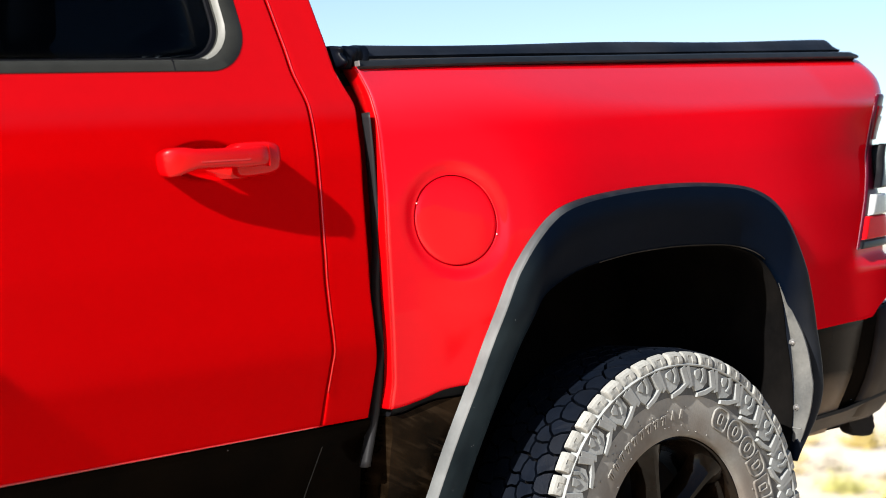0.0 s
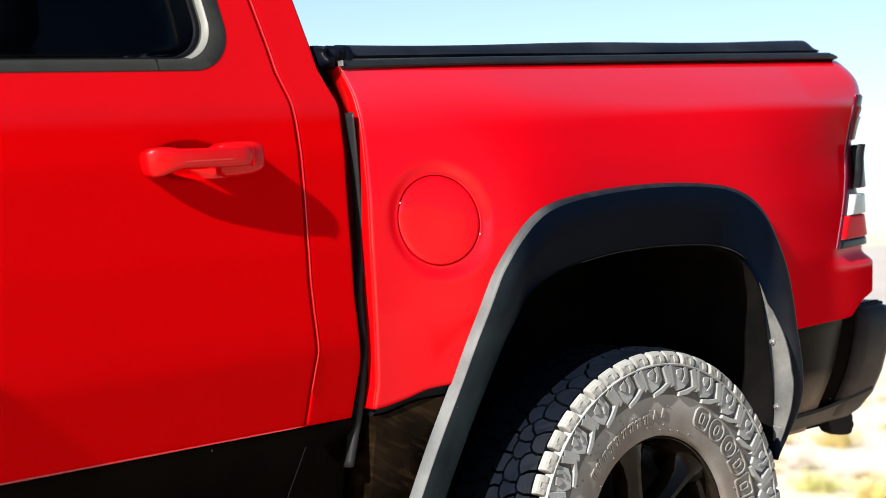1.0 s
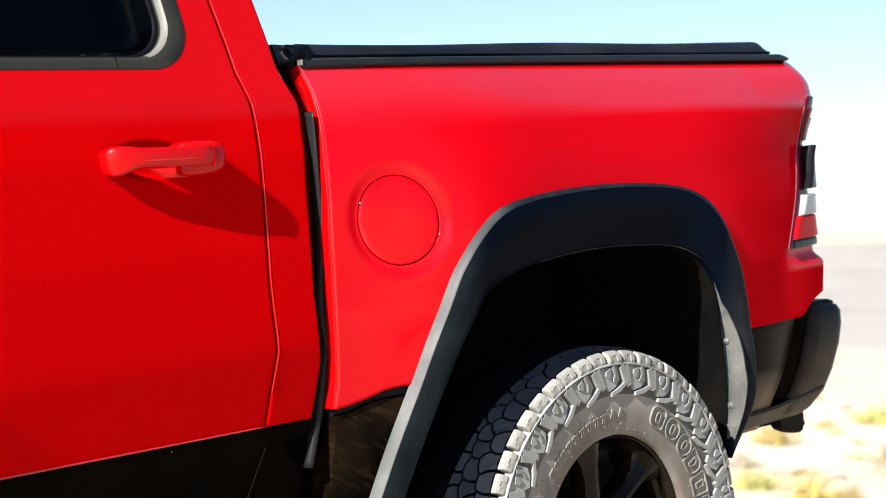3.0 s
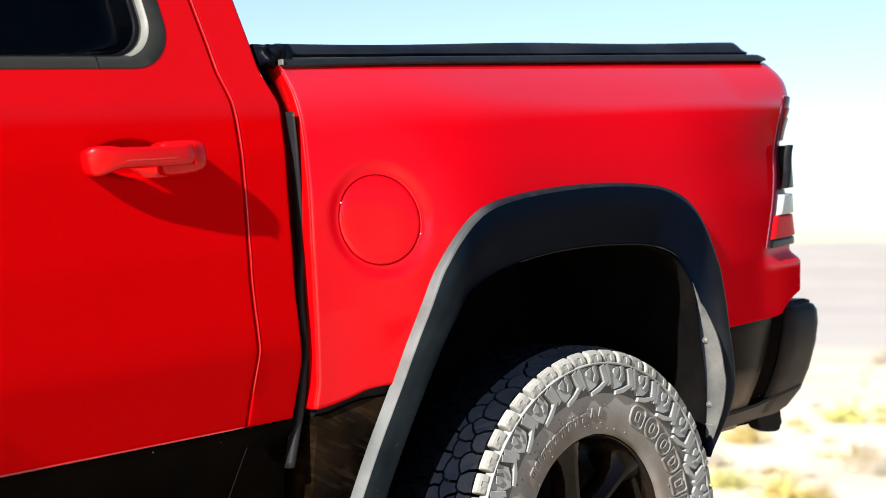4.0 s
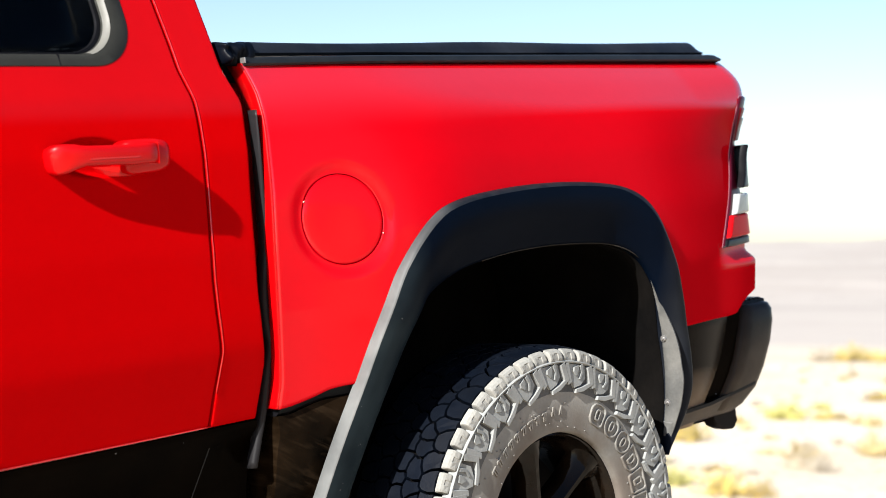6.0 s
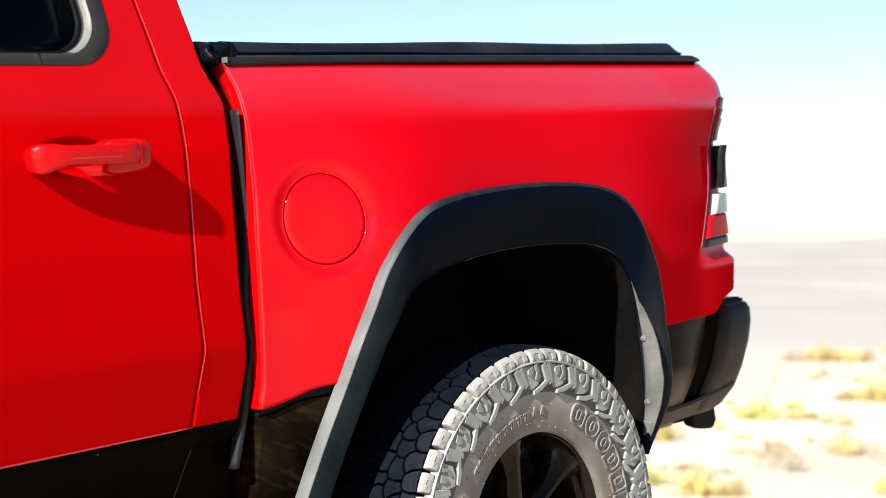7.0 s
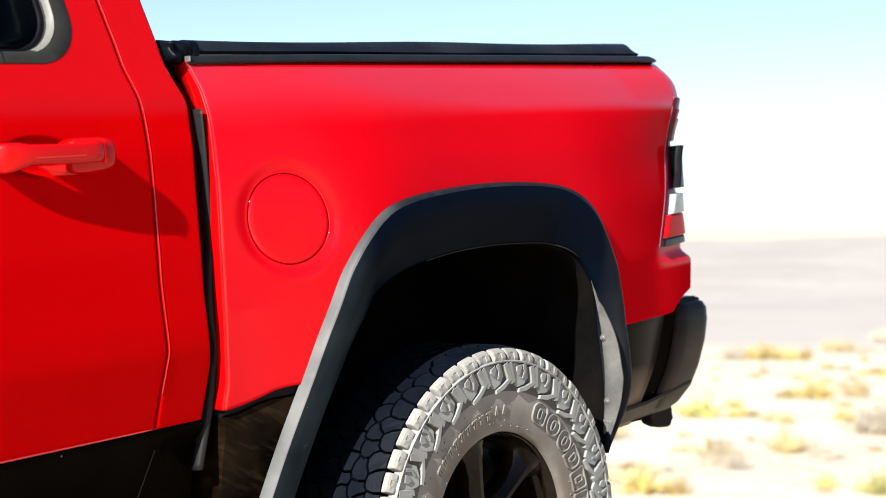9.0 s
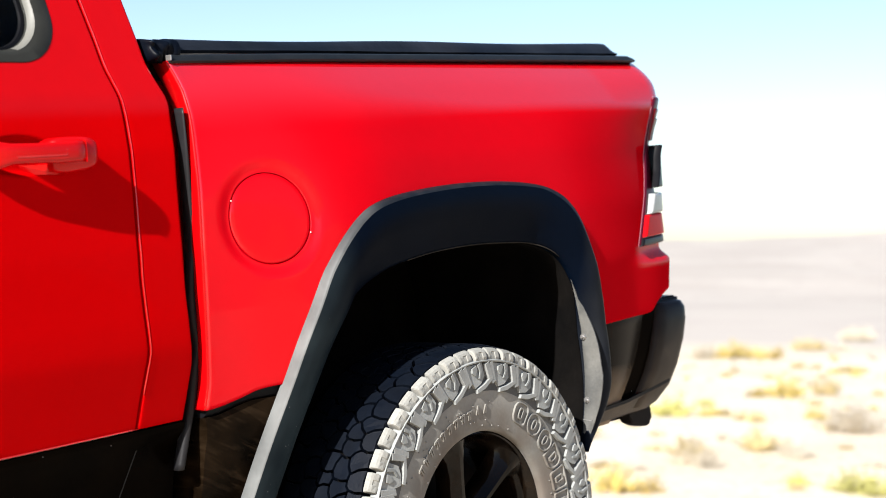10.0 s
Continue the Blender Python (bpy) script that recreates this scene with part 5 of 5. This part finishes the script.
part("cab_floor", box_bm(-3.1, -.72, .30, 2 * MID - .30, .16, .40), CHASSIS, truck)


def cab_shell():
    """Roof, screen posts and back wall."""
    rows = []
    for x in np.linspace(-2.62, -.79, 26):
        row = []
        crown = .03 * math.sin(math.pi * (x + 2.62) / 1.83)
        for k in range(21):
            y = .43 + (2 * MID - .86) * k / 20
            e = abs(2 * k / 20 - 1)
            row.append((x, y, 1.60 + crown + .065 * (1 - e ** 3)))
        rows.append(row)
    verts = [p for r in rows for p in r]
    from_data("roof", verts, grid_faces(26, 21), RED, truck, "glossy red cab roof", thick=.02)
    from_data("cab_back", [(-.735, .20, .40), (-.735, 2 * MID - .20, .40), (-.70, 2 * MID - .25, 1.13), (-.70, .25, 1.13)], [(0, 1, 2, 3)], RED, truck, thick=.02, smooth=False)
    from_data("rear_window", [(-.705, .27, 1.13), (-.705, 2 * MID - .27, 1.13), (-.79, 2 * MID - .45, 1.61), (-.79, .45, 1.61)], [(0, 1, 2, 3)], PRIVACY, truck, "tinted rear window", thick=.006, smooth=False)
    from_data("windscreen", [(-3.15, .30, 1.12), (-3.15, 2 * MID - .30, 1.12), (-2.60, 2 * MID - .45, 1.61), (-2.60, .45, 1.61)], [(0, 3, 2, 1)], PRIVACY, truck, "tinted windscreen", thick=.006, smooth=False)


cab_shell()
front_window = (-2.86, -2.03, 1.131, 1.55)
front_door = side_sheet("front_door", lambda z: -3.08 + .55 * max(0.0, z - 1.13) ** 1.0 * 1.1, lambda z: -1.992, Z_DOOR, S_cab, 60, RED_DOOR,
                        drop=lambda x, z: front_window[2] < z < front_window[3] and -2.98 + 1.05 * (z - 1.13) < x < front_window[1])
mirrored(front_door)
fw = from_data("window_pane", [(-3.0, S_cab(0, 1.12) + .018, 1.12), (-2.02, S_cab(0, 1.12) + .018, 1.12), (-2.02, S_cab(0, 1.57) + .018, 1.57), (-2.54, S_cab(0, 1.57) + .018, 1.57)],
               [(0, 1, 2, 3)], PRIVACY, front_door, thick=.004, smooth=False)
fw.visible_shadow = False


def fender_sheet():
    xs, zs = np.linspace(-4.72, -3.085, 150), np.linspace(.35, 1.10, 60)
    verts = []
    for x in xs:
        for z in zs:
            nose = max(0.0, -4.25 - x)
            bulge = .13 * float(sstep(-3.15, -3.40, x)) * (1 - .6 * float(sstep(.85, 1.1, z)))
            verts.append((x, S_cab(x, z) - bulge + 1.1 * nose ** 2, z))
    faces = []
    for f in grid_faces(len(xs), len(zs)):
        c = sum((Vector(verts[i]) for i in f), Vector()) / 4
        if math.hypot(c.x + 3.69, (c.z - .12) * .95) > .56:
            faces.append(f)
    return from_data("front_fender", verts, faces, RED, truck, "glossy red front fender", thick=.003)


mirrored(fender_sheet())
rows = []
for x in np.linspace(-4.75, -3.08, 24):
    row = []
    for k in range(25):
        e = 2 * k / 24 - 1
        half = MID - .22 - .9 * max(0.0, -4.3 - x) ** 2
        drop = .5 * max(0.0, -4.35 - x) ** 1.6
        row.append((x, MID + e * half, 1.10 + .09 * (1 - abs(e) ** 4) - drop + .035 * math.exp(-(e / .3) ** 2) * float(sstep(-4.6, -4.2, x))))
    rows.append(row)
from_data("hood", [p for r in rows for p in r], grid_faces(24, 25), RED, truck, "glossy red hood with a raised middle", thick=.01)
part("grille", box_bm(-4.86, -4.68, .36, 2 * MID - .36, .45, 1.02, .05, 3), BLACK_PLASTIC, truck, "black front grille")
part("front_bumper", box_bm(-5.0, -4.55, .25, 2 * MID - .25, .08, .46, .08, 3), BLACK_PLASTIC, truck, "black front bumper")
rings = []
for k in range(41):
    a = radians(200 - 220 * k / 40)
    c, s = math.cos(a), math.sin(a)
    rings.append([(-3.69 + r * c, y, .10 + r * s * 1.03) for r, y in ((.70, .07), (.69, .015), (.66, -.01), (.57, .0), (.55, .03), (.57, .08))])
front_flare = sweep("wheel_flare", rings, FLARE_PLASTIC, truck, "textured black plastic wheel-arch flare", edge=35)
mirrored(front_flare)
part("liner_back", box_bm(-4.35, -3.0, .55, .60, -.05, 1.0, .01), LINER, truck)


def side_mirror():
    bm = box_bm(-2.78, -2.60, -.085, .14, 1.20, 1.46, .04, 4)
    m = part("side_mirror", bm, BLACK_PLASTIC, truck, "black side mirror housing", smooth=True)
    part("mirror_arm", box_bm(-2.76, -2.66, .12, .30, 1.20, 1.26, .015), BLACK_PLASTIC, m)
    return m


mir = side_mirror()
mirrored(mir)
# seats behind the tinted glass
for x, y in ((-1.35, .55), (-1.35, 1.08), (-1.35, 1.60), (-2.3, .62), (-2.3, 1.54)):
    part("seat_back", box_bm(x, x + .16, y - .22, y + .22, .45, 1.16, .05, 3), INTERIOR, truck, smooth=True)
    part("head_rest", box_bm(x + .03, x + .13, y - .12, y + .12, 1.20, 1.36, .04, 3), INTERIOR, truck, smooth=True)


# ---- desert ground ----
def ground_z(x, y):
    """A low sandy rise under the truck, falling to a shrub flat, a dip beyond it and far slopes with a long mesa."""
    tx = math.tan(radians(4.717))
    pad = .46 - .437 / math.cos(radians(4.7)) + tx * min(x, 1.3) - .024 * (y - MID) * 0.9 - .024
    d = math.hypot(x + 2.7, y + 2.4)
    az = math.degrees(math.atan2(x + 2.7, y + 2.4))     # bearing from the y axis
    near = math.hypot((x + 1.5) / 1.35, (y - MID) / 1.2)
    w = float(sstep(2.4, 9.0, near))
    flat = -2.35 - .85 * float(sstep(20, 75, d)) + .10 * noise.noise((x * .09, y * .09, 0)) + .05 * noise.noise((x * .35, y * .35, 3))
    far = -3.2 - 42 * float(sstep(85, 700, d)) + 34 * float(sstep(900, 2600, d)) + 40 * float(sstep(2300, 3600, d)) * .35
    mesa = float(sstep(54, 72, az)) * (1 - float(sstep(80, 110, az)))
    far += float(sstep(3300, 3700, d)) * (-9 + 42 * mesa + 10 * noise.noise((az * .11, 2.0, 0)))
    far += .012 * d * .25 * noise.noise((x * .004, y * .004, 7)) * float(sstep(150, 800, d))
    behind = float(sstep(126, 160, az % 360)) * (1 - float(sstep(215, 250, az % 360)))      # unseen hills added on the near side, dimming what the paint mirrors
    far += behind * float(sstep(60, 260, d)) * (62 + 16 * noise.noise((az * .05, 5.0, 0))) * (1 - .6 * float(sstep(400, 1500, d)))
    out = flat + (far - flat) * float(sstep(70, 110, d))
    return pad * (1 - w) + out * w


def build_ground():
    radii = np.concatenate([[0.0], np.linspace(.6, 12, 26), np.geomspace(12.8, 130, 70), np.geomspace(140, 4600, 60)])
    n = 240
    verts, faces = [(-.5, MID, ground_z(-.5, MID))], []
    for r in radii[1:]:
        for k in range(n):
            a = 2 * math.pi * k / n
            x, y = -.5 + r * math.sin(a), MID + r * math.cos(a)
            verts.append((x, y, ground_z(x, y)))
    for k in range(n):
        faces.append((0, 1 + (k + 1) % n, 1 + k))
    for i in range(len(radii) - 2):
        for k in range(n):
            l = (k + 1) % n
            a, b = 1 + i * n, 1 + (i + 1) * n
            faces.append((a + k, a + l, b + l, b + k))
    return verts, faces


def sand_material():
    m = bpy.data.materials.new("desert_sand")
    m.use_nodes = True
    nt = m.node_tree
    b = nt.nodes["Principled BSDF"]
    b.inputs["Roughness"].default_value = 0.95
    b.inputs["Specular IOR Level"].default_value = 0.15
    tc = nt.nodes.new("ShaderNodeTexCoord")

    def tex(scale, detail):
        n = nt.nodes.new("ShaderNodeTexNoise")
        n.inputs["Scale"].default_value, n.inputs["Detail"].default_value = scale, detail
        nt.links.new(tc.outputs["Object"], n.inputs["Vector"])
        return n

    def mix(fac, a, bcol):
        x = nt.nodes.new("ShaderNodeMix")
        x.data_type = 'RGBA'
        nt.links.new(fac, x.inputs["Factor"])
        for sock, val in (("A", a), ("B", bcol)):
            if isinstance(val, tuple):
                x.inputs[sock].default_value = (*val, 1)
            else:
                nt.links.new(val, x.inputs[sock])
        return x.outputs["Result"]

    def ramp(src, lo, hi):
        r = nt.nodes.new("ShaderNodeMapRange")
        r.inputs["From Min"].default_value, r.inputs["From Max"].default_value = lo, hi
        nt.links.new(src, r.inputs["Value"])
        return r.outputs[0]

    c = mix(ramp(tex(.25, 6).outputs["Fac"], .35, .65), (.58, .51, .42), (.50, .43, .33))
    c = mix(ramp(tex(6.0, 6).outputs["Fac"], .5, .75), c, (.36, .29, .21))
    # the far slopes turn greyer and darker from 52 to 66 metres out
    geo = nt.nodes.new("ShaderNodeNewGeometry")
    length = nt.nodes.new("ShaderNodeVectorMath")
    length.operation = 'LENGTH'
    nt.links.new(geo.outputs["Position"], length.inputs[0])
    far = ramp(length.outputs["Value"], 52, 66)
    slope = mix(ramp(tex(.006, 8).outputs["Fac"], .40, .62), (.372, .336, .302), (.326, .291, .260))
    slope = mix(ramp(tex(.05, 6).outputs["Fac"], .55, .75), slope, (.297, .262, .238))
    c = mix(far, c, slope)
    # browner ground, out of view on the near side, added to tint bounce and reflections
    sep = nt.nodes.new("ShaderNodeSeparateXYZ")
    nt.links.new(geo.outputs["Position"], sep.inputs[0])
    near_ground = mix(ramp(tex(3.0, 8).outputs["Fac"], .35, .65), (.50, .38, .26), (.40, .30, .20))
    both = nt.nodes.new("ShaderNodeMath")
    both.operation = 'MULTIPLY'
    wob = nt.nodes.new("ShaderNodeMath")
    wob.operation = 'MULTIPLY_ADD'
    nt.links.new(tex(.8, 5).outputs["Fac"], wob.inputs[0])
    wob.inputs[1].default_value = 2.4
    nt.links.new(sep.outputs["Y"], wob.inputs[2])
    wob_x = nt.nodes.new("ShaderNodeMath")
    wob_x.operation = 'MULTIPLY_ADD'
    nt.links.new(tex(.5, 5).outputs["Fac"], wob_x.inputs[0])
    wob_x.inputs[1].default_value = 4.0
    nt.links.new(sep.outputs["X"], wob_x.inputs[2])
    nt.links.new(ramp(wob.outputs[0], .95, -.1), both.inputs[0])
    nt.links.new(ramp(wob_x.outputs[0], 2.6, .2), both.inputs[1])
    c = mix(both.outputs[0], c, near_ground)
    nt.links.new(c, b.inputs["Base Color"])
    bp = nt.nodes.new("ShaderNodeBump")
    bp.inputs["Strength"].default_value, bp.inputs["Distance"].default_value = .5, .03
    nt.links.new(tex(9.0, 8).outputs["Fac"], bp.inputs["Height"])
    nt.links.new(bp.outputs[0], b.inputs["Normal"])
    return m


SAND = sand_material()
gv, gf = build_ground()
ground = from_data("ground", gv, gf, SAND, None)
tagged(ground, "pale sandy desert ground with stony patches", "ground", kind="structure")


# ---- desert shrubs ----
def leaf_material(name, color):
    return material(name, color, 0.75, vary=0.35, vary_scale=3, object_random=0.25)


SHRUB_MATS = [leaf_material("ochre_leaves", (.52, .40, .11)), leaf_material("olive_leaves", (.36, .34, .10)), leaf_material("grey_twigs", (.47, .41, .31)),
              leaf_material("straw", (.50, .40, .19))]
TWIG = material("dry_twig", (.24, .18, .13), .85, vary=.3, vary_scale=20)


def shrub_mesh(seed, leaves, spread):
    """A rounded, gappy dome of small leaf blades on thin stems, one metre across."""
    rng = random.Random(seed)
    v, f, tv, tf = [], [], [], []
    stems = 46
    for s in range(stems):
        a, tilt = rng.uniform(0, 2 * math.pi), rng.uniform(.05, 1.0) ** .8 * 1.25
        length = rng.uniform(.32, .60) * (1 - .15 * tilt)
        d = Vector((math.sin(tilt) * math.cos(a), math.sin(tilt) * math.sin(a), math.cos(tilt)))
        base = Vector((math.cos(a), math.sin(a), 0)) * rng.uniform(0, .08)
        tip = base + d * length
        side = d.orthogonal().normalized() * .006
        side2 = d.cross(side).normalized() * .006
        k = len(tv)
        tv += [base + side, base + side2, base - side - side2, tip]
        tf += [(k, k + 1, k + 3), (k + 1, k + 2, k + 3), (k + 2, k, k + 3)]
        for q in range(leaves):
            t = rng.uniform(.35, 1.08)
            c = base + d * length * t + Vector((rng.gauss(0, .045), rng.gauss(0, .045), rng.gauss(0, .035))) * spread
            u = Vector((rng.gauss(0, 1), rng.gauss(0, 1), rng.gauss(.5, 1))).normalized()
            w = u.orthogonal().normalized()
            l, wd = rng.uniform(.03, .06), rng.uniform(.008, .016)
            k = len(v)
            v += [c - u * l * .5, c + w * wd, c + u * l * .5, c - w * wd]
            f.append((k, k + 1, k + 2, k + 3))
    return v, f, tv, tf


SHRUBS = []
for seed, mat_i, leaves, spread in ((1, 0, 34, 1.0), (2, 1, 36, 1.0), (3, 2, 30, 1.2), (4, 3, 32, .9)):
    v, f, tv, tf = shrub_mesh(seed, leaves, spread)
    meshes = []
    for n_, vv, ff, mm in (("foliage", v, f, SHRUB_MATS[mat_i]), ("stem_tuft", tv, tf, TWIG)):
        me = bpy.data.meshes.new(n_)
        me.from_pydata([tuple(p) for p in vv], [], ff)
        me.materials.append(mm)
        meshes.append(me)
    SHRUBS.append(meshes)
SHRUB_LABELS = ["yellow-ochre rounded desert shrub on pale sand", "dull olive-green desert shrub on pale sand", "grey leafless-looking desert shrub on pale sand", "dry straw-coloured bunch grass on pale sand"]


def place_shrub(kind, x, y, width, tall):
    root = new("desert_shrub")
    root.location = (x, y, ground_z(x, y) - .03)
    root.rotation_euler = (0, 0, random.uniform(0, 6.28))
    root.scale = (width, width * random.uniform(.85, 1.15), tall)
    tagged(root, SHRUB_LABELS[kind], "shrub", group="desert shrubs")
    for me in SHRUBS[kind]:
        o = new(me.name.split(".")[0], me)
        o.parent = root
        o["kind"] = "stuff"


def by_bearing(deg, dist):
    a = radians(deg)
    return -2.75 + dist * math.sin(a), -2.35 + dist * math.cos(a)


shrub_rng = random.Random(11)
random.seed(5)
# clumps on the flat: bearing, distance, width, height, kind; each is a few shrubs grown together
CLUMPS = [(60.0, 54.6, 2.6, .62, 0), (61.6, 55.0, 1.2, .53, 0), (63.0, 60.6, 1.34, .54, 3), (64.7, 69.6, 1.5, .68, 2), (64.0, 60.9, 1.1, .39, 2), (64.4, 47.6, 1.4, .25, 0), (62.9, 49.5, 1.1, .26, 3),
          (61.0, 37.5, .55, .36, 0), (62.2, 37.5, .66, .64, 0), (63.6, 38.3, .56, .59, 3), (58.0, 32.2, .83, .65, 1), (59.3, 35.0, .45, .34, 1), (59.6, 32.2, .71, .24, 0), (60.8, 31.2, .69, .33, 3),
          (63.2, 31.8, .47, .28, 0), (64.5, 29.6, .82, .72, 2), (60.1, 28.1, .52, .28, 2), (61.5, 26.6, .88, .49, 3), (62.5, 26.0, .76, .16, 2), (58.5, 26.2, .58, .47, 3)]
CLUMPS += [(58.9, 24.7, .77, .36, 2), (55.8, 22.1, .61, .45, 0), (64.8, 22.4, .82, .54, 1), (57.1, 21.5, .36, .28, 0)]
for deg, dist, wide, tall, kind in CLUMPS:
    n = max(1, round(wide / max(.3, tall) * 1.1))
    for k in range(n):
        off = (k + .5) / n - .5
        x, y = by_bearing(deg + math.degrees(off * wide / dist) * .8, dist + shrub_rng.uniform(-.35, .35))
        size = wide / n * shrub_rng.uniform(1.5, 2.0)
        place_shrub(kind if shrub_rng.random() < .75 else shrub_rng.choice((0, 2, 3)), x, y, size, tall * shrub_rng.uniform(1.4, 2.0))
# smaller tufts between them, and the flat beyond either side
for k in range(110):
    x, y = by_bearing(shrub_rng.uniform(54, 68), shrub_rng.uniform(22, 62))
    size = shrub_rng.uniform(.2, .55)
    place_shrub(shrub_rng.choice((2, 3, 3, 0)), x, y, size, size * shrub_rng.uniform(.5, .8))
for k in range(90):
    deg = shrub_rng.choice((shrub_rng.uniform(44, 54.5), shrub_rng.uniform(66.5, 74)))
    x, y = by_bearing(deg, shrub_rng.uniform(20, 62))
    size = shrub_rng.uniform(.45, 1.15)
    place_shrub(shrub_rng.choice((0, 0, 1, 2, 2, 3, 3)), x, y, size, size * shrub_rng.uniform(.6, .95))
for k in range(60):
    deg, dist = shrub_rng.uniform(75, 400), shrub_rng.uniform(14, 60)
    x, y = by_bearing(deg, dist)
    size = shrub_rng.uniform(.5, 1.2)
    place_shrub(shrub_rng.choice((0, 1, 2, 3)), x, y, size, size * .8)
